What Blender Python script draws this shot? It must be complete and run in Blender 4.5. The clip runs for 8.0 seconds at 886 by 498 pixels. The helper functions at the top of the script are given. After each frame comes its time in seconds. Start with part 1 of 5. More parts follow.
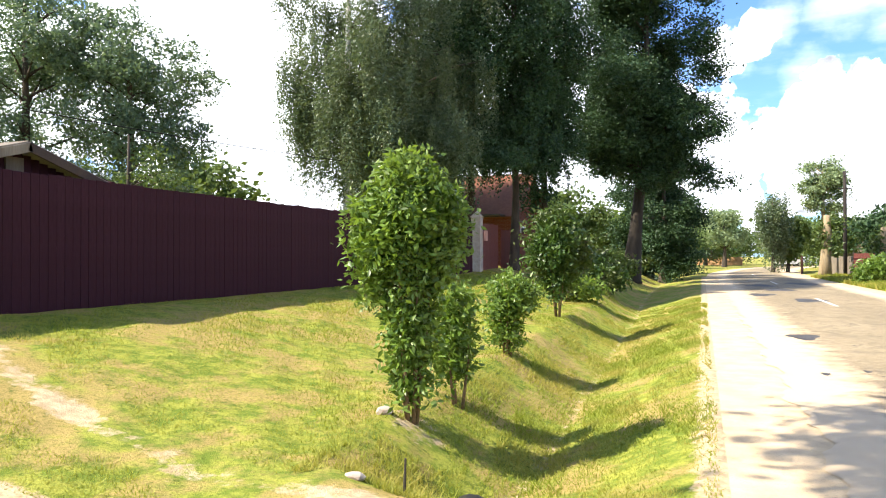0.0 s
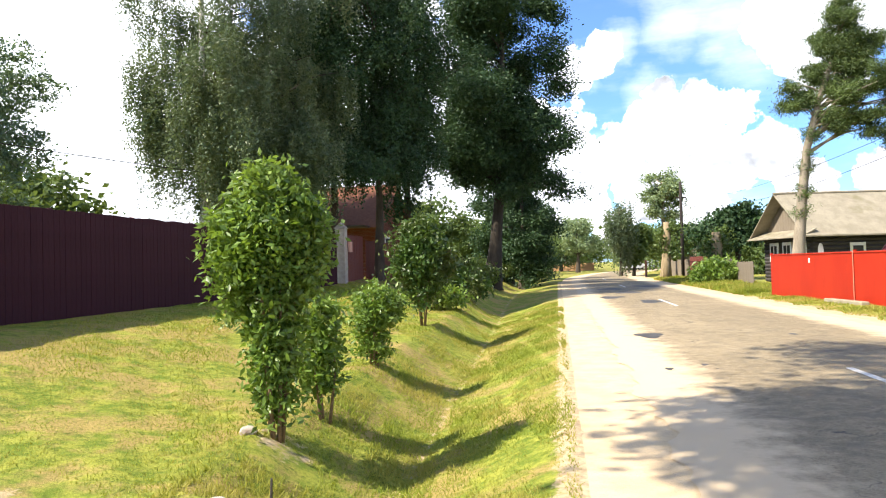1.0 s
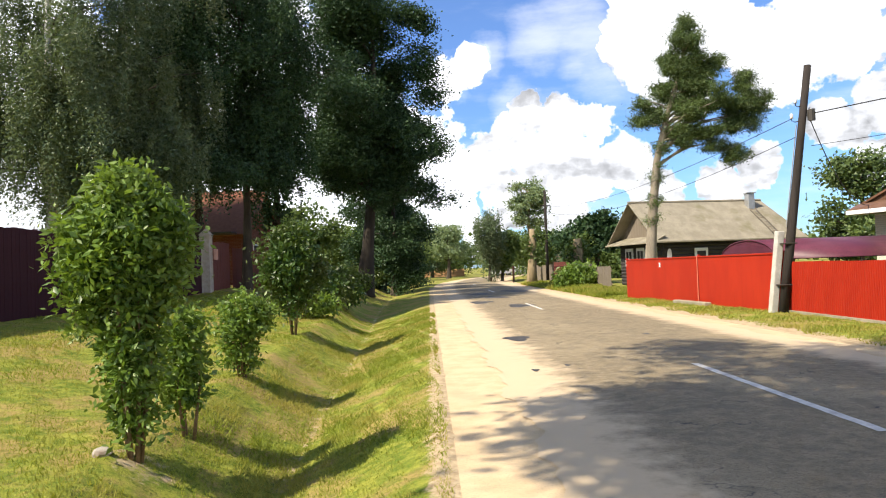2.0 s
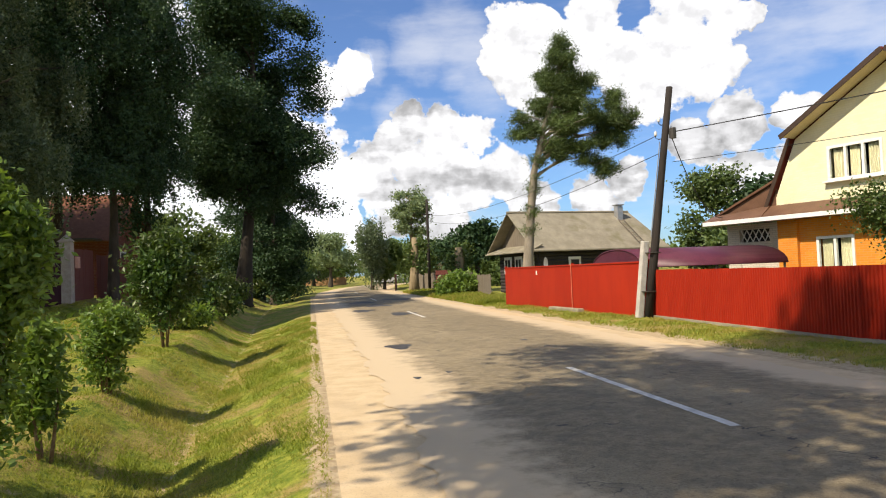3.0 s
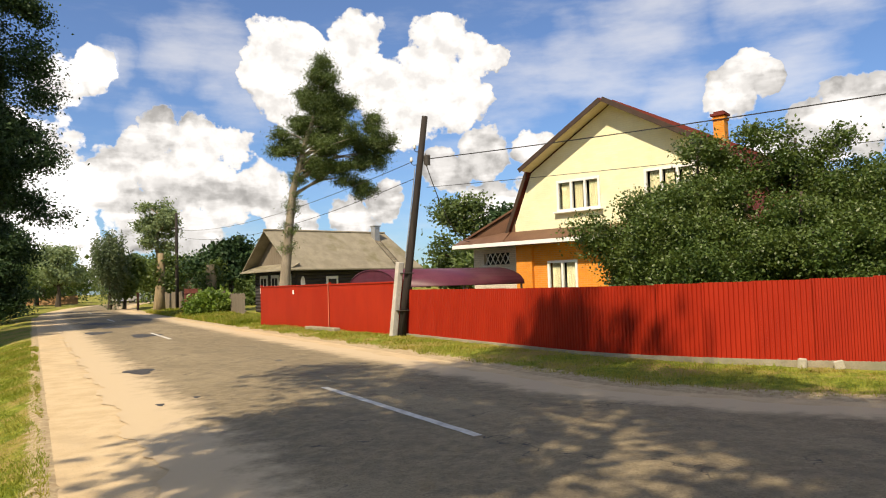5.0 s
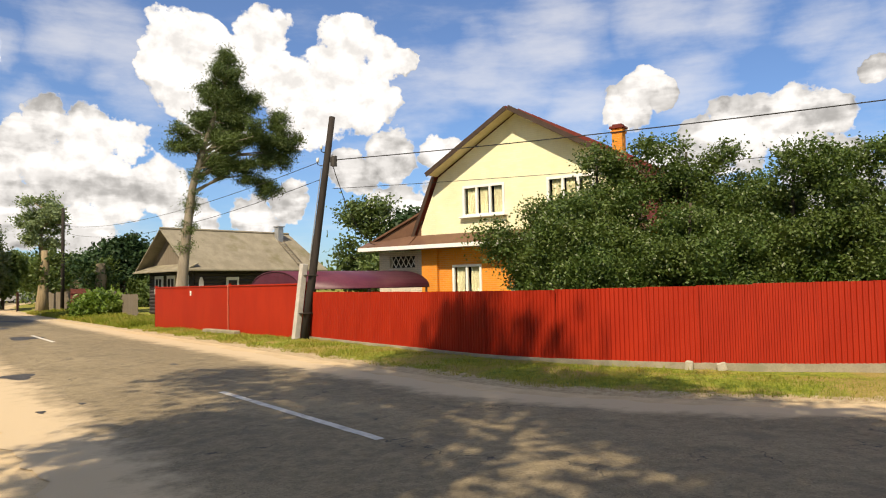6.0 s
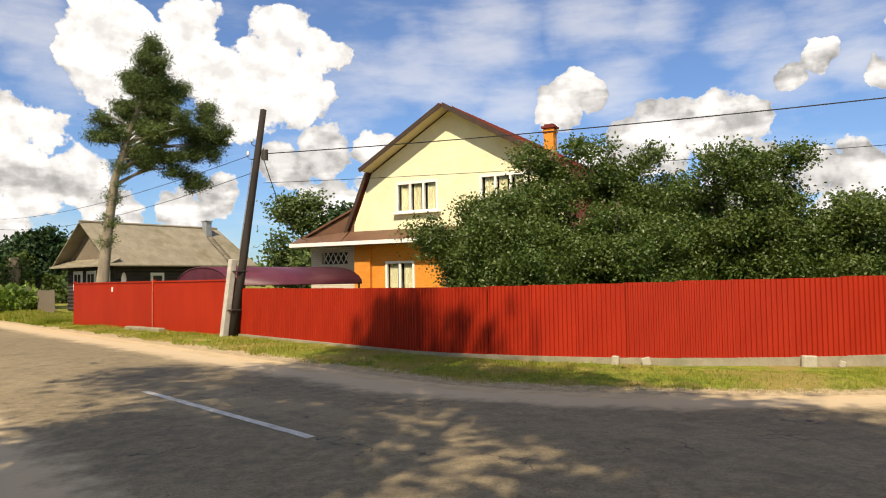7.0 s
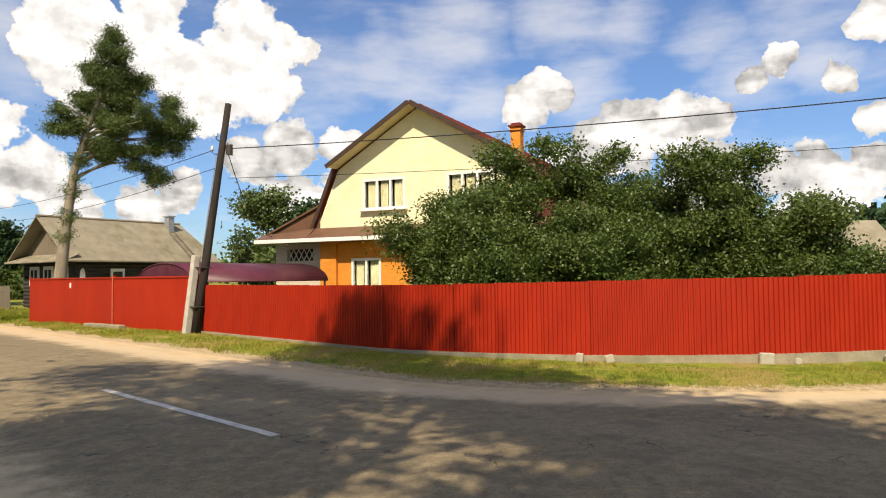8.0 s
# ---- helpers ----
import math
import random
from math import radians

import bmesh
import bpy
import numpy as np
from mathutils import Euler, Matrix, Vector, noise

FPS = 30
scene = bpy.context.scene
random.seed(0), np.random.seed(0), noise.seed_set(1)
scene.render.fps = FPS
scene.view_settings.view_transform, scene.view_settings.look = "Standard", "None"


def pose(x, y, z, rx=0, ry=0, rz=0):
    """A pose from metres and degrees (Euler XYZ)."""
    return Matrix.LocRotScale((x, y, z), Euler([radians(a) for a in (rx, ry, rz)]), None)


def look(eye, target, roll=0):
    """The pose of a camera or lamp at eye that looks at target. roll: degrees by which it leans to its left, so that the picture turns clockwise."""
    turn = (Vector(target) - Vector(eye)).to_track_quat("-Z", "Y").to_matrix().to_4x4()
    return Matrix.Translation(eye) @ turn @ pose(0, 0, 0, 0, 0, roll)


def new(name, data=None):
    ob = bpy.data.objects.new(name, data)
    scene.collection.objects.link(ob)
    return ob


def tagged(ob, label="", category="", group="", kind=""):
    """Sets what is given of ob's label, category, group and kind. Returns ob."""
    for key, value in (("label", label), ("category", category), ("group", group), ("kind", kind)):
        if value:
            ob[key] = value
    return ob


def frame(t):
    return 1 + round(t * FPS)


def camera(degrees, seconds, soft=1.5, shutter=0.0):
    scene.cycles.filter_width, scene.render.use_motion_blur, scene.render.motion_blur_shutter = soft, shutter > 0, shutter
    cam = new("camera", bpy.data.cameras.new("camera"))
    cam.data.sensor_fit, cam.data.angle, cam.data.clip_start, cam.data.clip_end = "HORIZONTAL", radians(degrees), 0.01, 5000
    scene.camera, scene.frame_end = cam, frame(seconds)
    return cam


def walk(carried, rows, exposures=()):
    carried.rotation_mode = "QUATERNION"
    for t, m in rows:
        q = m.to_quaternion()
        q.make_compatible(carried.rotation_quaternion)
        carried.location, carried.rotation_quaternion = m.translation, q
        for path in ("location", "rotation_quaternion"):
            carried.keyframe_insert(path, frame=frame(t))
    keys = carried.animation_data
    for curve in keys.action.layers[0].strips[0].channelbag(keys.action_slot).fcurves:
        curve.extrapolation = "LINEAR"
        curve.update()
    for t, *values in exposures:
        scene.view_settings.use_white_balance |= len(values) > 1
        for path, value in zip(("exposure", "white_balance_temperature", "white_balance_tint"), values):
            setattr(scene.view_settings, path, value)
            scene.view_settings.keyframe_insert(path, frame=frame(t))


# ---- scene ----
cam = camera(64.2, 8.0, soft=1.1)

PATH = [
    (0.0, pose(0, 0, 1.6, 90.66, 0.17, 20.15)),
    (0.5, pose(0, 0, 1.6, 90.86, 1.12, 15.19)),
    (1.0, pose(0, 0, 1.6, 91.37, 1.57, 9.24)),
    (1.5, pose(0, 0, 1.6, 91.60, 2.00, 3.89)),
    (3.0, pose(0, 0, 1.6, 91.90, 2.20, -10.63)),
    (3.5, pose(0, 0, 1.6, 92.25, 2.53, -15.48)),
    (4.0, pose(0, 0, 1.6, 92.39, 1.97, -21.20)),
    (4.5, pose(0, 0, 1.6, 92.58, 1.77, -25.98)),
    (6.0, pose(0, 0, 1.6, 92.85, 1.10, -37.80)),
    (6.5, pose(0, 0, 1.6, 92.64, 0.50, -41.24)),
    (7.0, pose(0, 0, 1.6, 92.48, 0.92, -43.23)),
    (7.5, pose(0, 0, 1.6, 92.59, 0.79, -45.05)),
    (8.0, pose(0, 0, 1.6, 92.24, 0.65, -45.95)),
]
walk(cam, PATH, exposures=[(0.0, 1.42, 6750, 10), (1.0, 1.27, 6800, 10), (1.7, 0.93, 6950, 10), (2.8, 0.42, 7250, 10), (3.5, 0.27, 7600, 10), (4.5, 0.29, 7950, 10), (6.0, 0.30, 8050, 10), (8.0, 0.30, 8050, 10)])

# ---- world, sun ----
SUN_WAY = Vector((0.87, 0.50, -math.tan(radians(48)))).normalized()
world = bpy.data.worlds.new("sky")
scene.world = world
world.use_nodes = True
wn, wl = world.node_tree.nodes, world.node_tree.links
wn.clear()


def wmath(op, a, b=None, clamp=False):
    n = wn.new("ShaderNodeMath")
    n.operation, n.use_clamp = op, clamp
    for i, v in enumerate((a, b)):
        if v is None:
            continue
        if isinstance(v, (int, float)):
            n.inputs[i].default_value = v
        else:
            wl.new(v, n.inputs[i])
    return n.outputs[0]


sky = wn.new("ShaderNodeTexSky")
sky.sky_type, sky.sun_disc = "NISHITA", False
sky.sun_elevation, sky.sun_rotation = radians(48), radians(240)
sky.air_density, sky.dust_density, sky.ozone_density = 1.0, 0.6, 2.0
tc = wn.new("ShaderNodeTexCoord")
way = tc.outputs["Generated"]


def wnoise(scale, detail, rough, stretch=(1, 1, 1.6), shift=(0, 0, 0)):
    m = wn.new("ShaderNodeMapping")
    m.inputs["Scale"].default_value, m.inputs["Location"].default_value = stretch, shift
    wl.new(way, m.inputs[0])
    n = wn.new("ShaderNodeTexNoise")
    n.inputs["Scale"].default_value, n.inputs["Detail"].default_value, n.inputs["Roughness"].default_value = scale, detail, rough
    wl.new(m.outputs[0], n.inputs["Vector"])
    return n.outputs["Fac"]


curl = wn.new("ShaderNodeTexNoise")
curl.inputs["Scale"].default_value, curl.inputs["Detail"].default_value, curl.inputs["Roughness"].default_value = 17.0, 4, 0.6
wl.new(way, curl.inputs["Vector"])
push = wn.new("ShaderNodeVectorMath")
push.operation = "MULTIPLY_ADD"
push.inputs[1].default_value, push.inputs[2].default_value = (0.05, 0.05, 0.05), (-0.025, -0.025, -0.025)
wl.new(curl.outputs["Color"], push.inputs[0])
drift = wn.new("ShaderNodeVectorMath")
drift.operation = "ADD"
wl.new(way, drift.inputs[0])
wl.new(push.outputs[0], drift.inputs[1])
level = wn.new("ShaderNodeVectorMath")
level.operation = "NORMALIZE"
wl.new(drift.outputs[0], level.inputs[0])
bent = level.outputs[0]


def bank(puffs, swell=1.0):
    """The fullness of a bank of cloud: puffs of (yaw to the left of +y, elevation, radius), all in degrees."""
    full = None
    for yaw, elev, radius in puffs:
        yaw, elev, k = radians(yaw), radians(elev), 2.0 / radians(radius * swell) ** 2
        d = wn.new("ShaderNodeVectorMath")
        d.operation = "DOT_PRODUCT"
        d.inputs[1].default_value = (-math.sin(yaw) * math.cos(elev) * k, math.cos(yaw) * math.cos(elev) * k, math.sin(elev) * k)
        wl.new(bent, d.inputs[0])
        one = wmath("ADD", d.outputs["Value"], 1.0 - k)
        full = one if full is None else wmath("MAXIMUM", full, one)
    return wmath("MAXIMUM", full, -1.5)


def wstep(value, lo, hi, a=0.0, b=1.0, smooth=True):
    r = wn.new("ShaderNodeMapRange")
    r.interpolation_type = "SMOOTHSTEP" if smooth else "LINEAR"
    for key, v in (("From Min", lo), ("From Max", hi), ("To Min", a), ("To Max", b)):
        r.inputs[key].default_value = v
    wl.new(value, r.inputs["Value"])
    return r.outputs[0]


# cumulus: rounded towers, low heaps along the horizon, and the open white sky over the lawn
TOWERS = bank([(-16.7, 18.9, 2.1), (-19.2, 18.6, 2.1), (-15.6, 17.2, 1.8), (-23.6, 19.4, 2.3), (-22.6, 16.6, 3.4), (-18.0, 15.8, 3.0), (-30.6, 19.4, 2.2), (-33.3, 18.1, 1.9), (-29.6, 16.9, 3.2), (-27.2, 14.3, 3.9), (-31.8, 15.0, 3.0), (-19.8, 13.2, 2.8), (-34.9, 17.8, 1.0)])
HEAPS = bank([(-8.3, 12.6, 1.9), (-10.8, 11.1, 2.8), (-7.0, 10.7, 2.3), (-13.9, 11.2, 2.1), (-9.1, 8.5, 3.4), (-4.9, 8.6, 2.5), (-12.5, 7.2, 3.2), (-2.8, 8.1, 1.6), (-16.0, 7.6, 2.8), (-2.0, 5.4, 3.2), (-6.5, 5.4, 3.2), (-18.2, 4.9, 2.8), (-23.2, 5.7, 2.5), (-1.7, 14.4, 1.7), (-11.1, 4.8, 3.2), (0.9, 4.8, 2.8)], 0.86)
MIDDLE = bank([(-33.9, 10.3, 2.5), (-38.0, 10.2, 1.9), (-30.7, 9.1, 2.3), (-34.2, 6.0, 2.8), (-25.6, 7.0, 1.9), (-38.7, 7.1, 2.8), (-43, 6.0, 3.0), (-48, 5.5, 3.0)], 0.92)
RIGHT = bank([(-54.0, 15.1, 1.5), (-52.8, 13.6, 2.2), (-55.6, 14.2, 1.3), (-71.9, 15.4, 1.3), (-69.9, 14.2, 1.1), (-77.8, 17.1, 1.7), (-75.8, 13.3, 1.1), (-61.2, 10.8, 3.0), (-65.0, 11.2, 2.8), (-58.2, 9.9, 2.3), (-67.1, 11.6, 1.8), (-55.5, 8.9, 1.8), (-74.2, 7.2, 2.3), (-77.3, 6.7, 2.3), (-71.3, 7.2, 1.8), (-78.1, 10.3, 1.5), (-74.1, 4.1, 3.7), (-66.6, 6.6, 3.7)])
LEFT = bank([(36.0, 14.6, 15.1), (36.0, 5.6, 11.9), (62.0, 12.0, 16.0), (4.5, 5.5, 9.5), (17.0, 13.0, 12.0), (-4.3, 16.6, 1.3), (-1.6, 15.0, 2.1), (-3.6, 15.6, 1.4)])
REST = bank([(100, 18, 14), (135, 25, 16), (175, 18, 15), (-150, 22, 17), (-115, 16, 13), (60, 50, 16), (-120, 55, 15), (-20, 60, 14), (-92, 10, 9)])
VEILS = bank([(-46.4, 18.3, 4.1), (-44.1, 16.0, 3.2), (-56.1, 20.5, 3.7), (-61.0, 19.2, 2.8), (-36.8, 15.9, 4.1), (-49.2, 14.9, 3.2), (-73.4, 18.4, 4.1), (-69.5, 14.3, 3.2), (-41.3, 17.1, 3.2), (-66.8, 17.8, 2.8), (-74.4, 14.8, 2.3), (-57.8, 14.9, 3.2), (-9.8, 18.1, 2.5), (-13.4, 17.1, 2.8), (-11.7, 19.7, 2.8), (-5.1, 16.9, 1.6), (-15.6, 14.3, 2.8), (-7.3, 12.9, 1.8), (-1.0, 15.2, 2.3)], 1.35)
billow = wmath("ADD", wmath("MULTIPLY", wnoise(19.0, 5, 0.55, (1, 1, 1.2)), 1.4), wmath("MULTIPLY", wnoise(58.0, 4, 0.55, (1, 1, 1.1), (3, 1, 2)), 0.9))
raised = wmath("ADD", wmath("MULTIPLY", wnoise(19.0, 3, 0.5, (1, 1, 1.2), (0.010, -0.004, 0.022)), 1.4), wmath("MULTIPLY", wnoise(58.0, 2, 0.5, (1, 1, 1.1), (3.010, 0.996, 2.012)), 0.5))
ragged_sky = wmath("SUBTRACT", billow, 1.15)
full = HEAPS
for other in (TOWERS, MIDDLE, RIGHT, LEFT, REST):
    full = wmath("MAXIMUM", full, other)
mask = wstep(wmath("ADD", full, wmath("MULTIPLY", ragged_sky, 1.3)), 0.0, 0.26)
# thin high veil, combed along the wind
combed = wnoise(5.0, 7, 0.58, (1.0, 1.0, 3.8), (5, 2, 0))
veil = wstep(wmath("ADD", VEILS, wmath("MULTIPLY", wmath("SUBTRACT", combed, 0.5), 3.0)), -0.1, 1.6, 0.0, 0.58)
haze = wstep(combed, 0.46, 0.80, 0.03, 0.36)
cover = wmath("MAXIMUM", mask, wmath("MAXIMUM", veil, haze))
# the sunlit side of every billow, grey undersides
relief = wstep(wmath("SUBTRACT", billow, raised), -0.15, 0.50, 0.0, 1.0)
core = wstep(full, 0.05, 0.75, 0.0, 1.0)
tops = wstep(TOWERS, 0.0, 0.4, 0.0, 1.0)
bright = wmath("ADD", wmath("ADD", 0.58, wmath("MULTIPLY", relief, 0.36)), wmath("MULTIPLY", wmath("MAXIMUM", core, tops), 0.20))
bases = wmath("MULTIPLY", wstep(wnoise(9.0, 4, 0.5, (1, 1, 3.2), (2, 0, 0.6)), 0.45, 0.60, 0.0, 0.34), wmath("SUBTRACT", 1.0, tops))
bright = wmath("SUBTRACT", bright, bases)
bright = wmath("ADD", wmath("MULTIPLY", bright, mask), wmath("MULTIPLY", wmath("SUBTRACT", 1.0, mask), 0.92))
bright = wmath("ADD", bright, wstep(LEFT, -0.2, 0.3, 0.0, 0.40))
cloud = wn.new("ShaderNodeCombineColor")
for i, k in enumerate((0.91, 0.97, 1.10)):
    wl.new(wmath("MULTIPLY", bright, 9.0 * k), cloud.inputs[i])
tint = wn.new("ShaderNodeMix")
tint.data_type, tint.blend_type = "RGBA", "MULTIPLY"
tint.inputs["Factor"].default_value = 1.0
wl.new(sky.outputs[0], tint.inputs["A"])
tint.inputs["B"].default_value = (0.54, 0.84, 1.30, 1)
mixed = wn.new("ShaderNodeMix")
mixed.data_type = "RGBA"
wl.new(cover, mixed.inputs["Factor"])
wl.new(tint.outputs["Result"], mixed.inputs["A"])
wl.new(cloud.outputs[0], mixed.inputs["B"])
bg = wn.new("ShaderNodeBackground")
bg.inputs["Strength"].default_value = 0.10
wl.new(mixed.outputs["Result"], bg.inputs["Color"])
wl.new(bg.outputs[0], wn.new("ShaderNodeOutputWorld").inputs["Surface"])

sun = new("sun", bpy.data.lights.new("sun", "SUN"))
sun.data.energy, sun.data.angle, sun.data.color = 5.0, radians(0.53), (1.0, 0.92, 0.79)
sun.matrix_world = look((0, 0, 30), Vector((0, 0, 30)) + SUN_WAY)

# ---- materials ----


class Nodes:
    """A small builder of one node material."""

    def __init__(self, name, rough=0.8, metal=0.0, spec=0.3):
        self.mat = bpy.data.materials.new(name)
        self.mat.use_nodes = True
        self.n, self.l = self.mat.node_tree.nodes, self.mat.node_tree.links
        self.bsdf = self.n["Principled BSDF"]
        self.bsdf.inputs["Roughness"].default_value = rough
        self.bsdf.inputs["Metallic"].default_value = metal
        self.bsdf.inputs["Specular IOR Level"].default_value = spec
        self.tc = self.n.new("ShaderNodeTexCoord")

    def put(self, value, socket):
        if hasattr(value, "is_output"):
            self.l.new(value, socket)
        elif isinstance(value, tuple) and len(value) == 3 and socket.type == "RGBA":
            socket.default_value = (*value, 1)
        else:
            socket.default_value = value

    def noise(self, scale, detail=4, rough=0.55, stretch=(1, 1, 1), vec=None):
        m = self.n.new("ShaderNodeMapping")
        m.inputs["Scale"].default_value = stretch
        self.l.new(vec or self.tc.outputs["Object"], m.inputs[0])
        t = self.n.new("ShaderNodeTexNoise")
        t.inputs["Scale"].default_value, t.inputs["Detail"].default_value, t.inputs["Roughness"].default_value = scale, detail, rough
        self.l.new(m.outputs[0], t.inputs["Vector"])
        return t.outputs["Fac"]

    def ramp(self, fac, lo, hi, a=0.0, b=1.0):
        r = self.n.new("ShaderNodeMapRange")
        r.interpolation_type = "SMOOTHSTEP"
        for key, v in (("From Min", lo), ("From Max", hi), ("To Min", a), ("To Max", b)):
            r.inputs[key].default_value = v
        self.l.new(fac, r.inputs["Value"])
        return r.outputs[0]

    def math(self, op, a, b):
        m = self.n.new("ShaderNodeMath")
        m.operation = op
        self.put(a, m.inputs[0])
        self.put(b, m.inputs[1])
        return m.outputs[0]

    def mix(self, fac, a, b, blend="MIX"):
        m = self.n.new("ShaderNodeMix")
        m.data_type, m.blend_type = "RGBA", blend
        self.put(fac, m.inputs["Factor"])
        self.put(a, m.inputs["A"])
        self.put(b, m.inputs["B"])
        return m.outputs["Result"]

    def attribute(self, name):
        a = self.n.new("ShaderNodeAttribute")
        a.attribute_name = name
        return a.outputs["Fac"]

    def island(self):
        return self.n.new("ShaderNodeNewGeometry").outputs["Random Per Island"]

    def piece(self):
        return self.n.new("ShaderNodeObjectInfo").outputs["Random"]

    def color(self, c):
        self.put(c, self.bsdf.inputs["Base Color"])
        return self

    def bump(self, height, strength=0.3, distance=0.01):
        b = self.n.new("ShaderNodeBump")
        b.inputs["Strength"].default_value, b.inputs["Distance"].default_value = strength, distance
        self.l.new(height, b.inputs["Height"])
        self.l.new(b.outputs[0], self.bsdf.inputs["Normal"])
        return self

    def see_through(self, amount, colour):
        """Light that passes through thin leaves."""
        t = self.n.new("ShaderNodeBsdfTranslucent")
        self.put(colour, t.inputs["Color"])
        m = self.n.new("ShaderNodeMixShader")
        m.inputs[0].default_value = amount
        self.l.new(self.bsdf.outputs[0], m.inputs[1])
        self.l.new(t.outputs[0], m.inputs[2])
        self.l.new(m.outputs[0], self.n["Material Output"].inputs["Surface"])
        return self


def plain(name, a, b, scale=6.0, rough=0.8, bump=0.2, grain=60.0, metal=0.0, spec=0.3, stretch=(1, 1, 1), vary=0.0, stain=None):
    k = Nodes(name, rough, metal, spec)
    c = k.mix(k.ramp(k.noise(scale, 5, 0.6, stretch), 0.3, 0.7), a, b)
    c = k.mix(k.ramp(k.noise(grain, 3, 0.6, stretch), 0.35, 0.7, 0.0, 0.35), c, tuple(v * 0.6 for v in a))
    if stain:
        c = k.mix(k.ramp(k.noise(scale * 0.35, 4, 0.65), 0.5, 0.72, 0.0, 0.8), c, stain)
    if vary:
        c = k.mix(k.math("MULTIPLY", k.piece(), vary), c, tuple(v * 0.5 for v in b))
    k.color(c)
    if bump:
        k.bump(k.noise(grain, 4, 0.6, stretch), bump, 0.01)
    return k.mat


def leaf(name, dark, light, passes=0.35, rough=0.5, spec=0.35, yellow=None, dry=0.45):
    k = Nodes(name, rough, 0.0, spec)
    c = k.mix(k.island(), dark, light)
    c = k.mix(k.ramp(k.noise(0.7, 4, 0.65), 0.4, 0.65, 0.0, dry), c, yellow or tuple(v * 1.5 for v in light))
    k.color(c)
    glow = k.mix(0.5, c, (light[0] * 1.6, light[1] * 1.5, light[2] * 0.5))
    return k.see_through(passes, glow).mat


def brick(name, a, b, mortar, width=0.25, height=0.077, vec_axes="YZ"):
    k = Nodes(name, 0.85, 0.0, 0.2)
    s = k.n.new("ShaderNodeSeparateXYZ")
    k.l.new(k.tc.outputs["Object"], s.inputs[0])
    cc = k.n.new("ShaderNodeCombineXYZ")
    k.l.new(k.math("ADD", s.outputs["X"], s.outputs["Y"]), cc.inputs[0])
    k.l.new(s.outputs["Z"], cc.inputs[1])
    t = k.n.new("ShaderNodeTexBrick")
    t.inputs["Scale"].default_value, t.inputs["Brick Width"].default_value, t.inputs["Row Height"].default_value = 1.0, width, height
    t.inputs["Mortar Size"].default_value = 0.007
    for key, v in (("Color1", a), ("Color2", b), ("Mortar", mortar)):
        t.inputs[key].default_value = (*v, 1)
    k.l.new(cc.outputs[0], t.inputs["Vector"])
    c = k.mix(k.ramp(k.noise(1.2, 5), 0.35, 0.75, 0.0, 0.25), t.outputs["Color"], tuple(v * 0.55 for v in a))
    k.color(c)
    h = k.math("SUBTRACT", k.noise(80, 3), t.outputs["Fac"])
    return k.bump(h, 0.5, 0.01).mat


def grass_ground():
    k = Nodes("lawn", 0.9, 0.0, 0.1)
    n1, n2, n3 = k.noise(0.8, 6, 0.68), k.noise(4.5, 6, 0.7), k.noise(38.0, 4, 0.7)
    c = k.mix(k.ramp(n2, 0.38, 0.62), (0.125, 0.175, 0.024), (0.30, 0.31, 0.055))
    c = k.mix(k.ramp(n1, 0.46, 0.58, 0.0, 0.8), c, (0.36, 0.25, 0.10))
    c = k.mix(k.ramp(k.noise(1.9, 6, 0.72, vec=k.tc.outputs["Generated"]), 0.56, 0.66, 0.0, 0.5), c, (0.30, 0.19, 0.085))
    c = k.mix(k.ramp(k.noise(11.0, 5, 0.7), 0.54, 0.68, 0.0, 0.75), c, (0.085, 0.115, 0.018))
    c = k.mix(k.ramp(n3, 0.42, 0.7, 0.0, 0.5), c, (0.075, 0.105, 0.014))
    dirt = k.math("ADD", k.attribute("dirt"), k.math("MULTIPLY", k.math("SUBTRACT", k.noise(5.0, 5, 0.7), 0.5), 1.3))
    earth = k.mix(k.ramp(k.noise(9.0, 5, 0.65), 0.3, 0.7), (0.52, 0.42, 0.27), (0.34, 0.25, 0.15))
    c = k.mix(k.ramp(dirt, 0.35, 0.6), c, earth)
    return k.color(c).bump(n3, 0.8, 0.03).mat


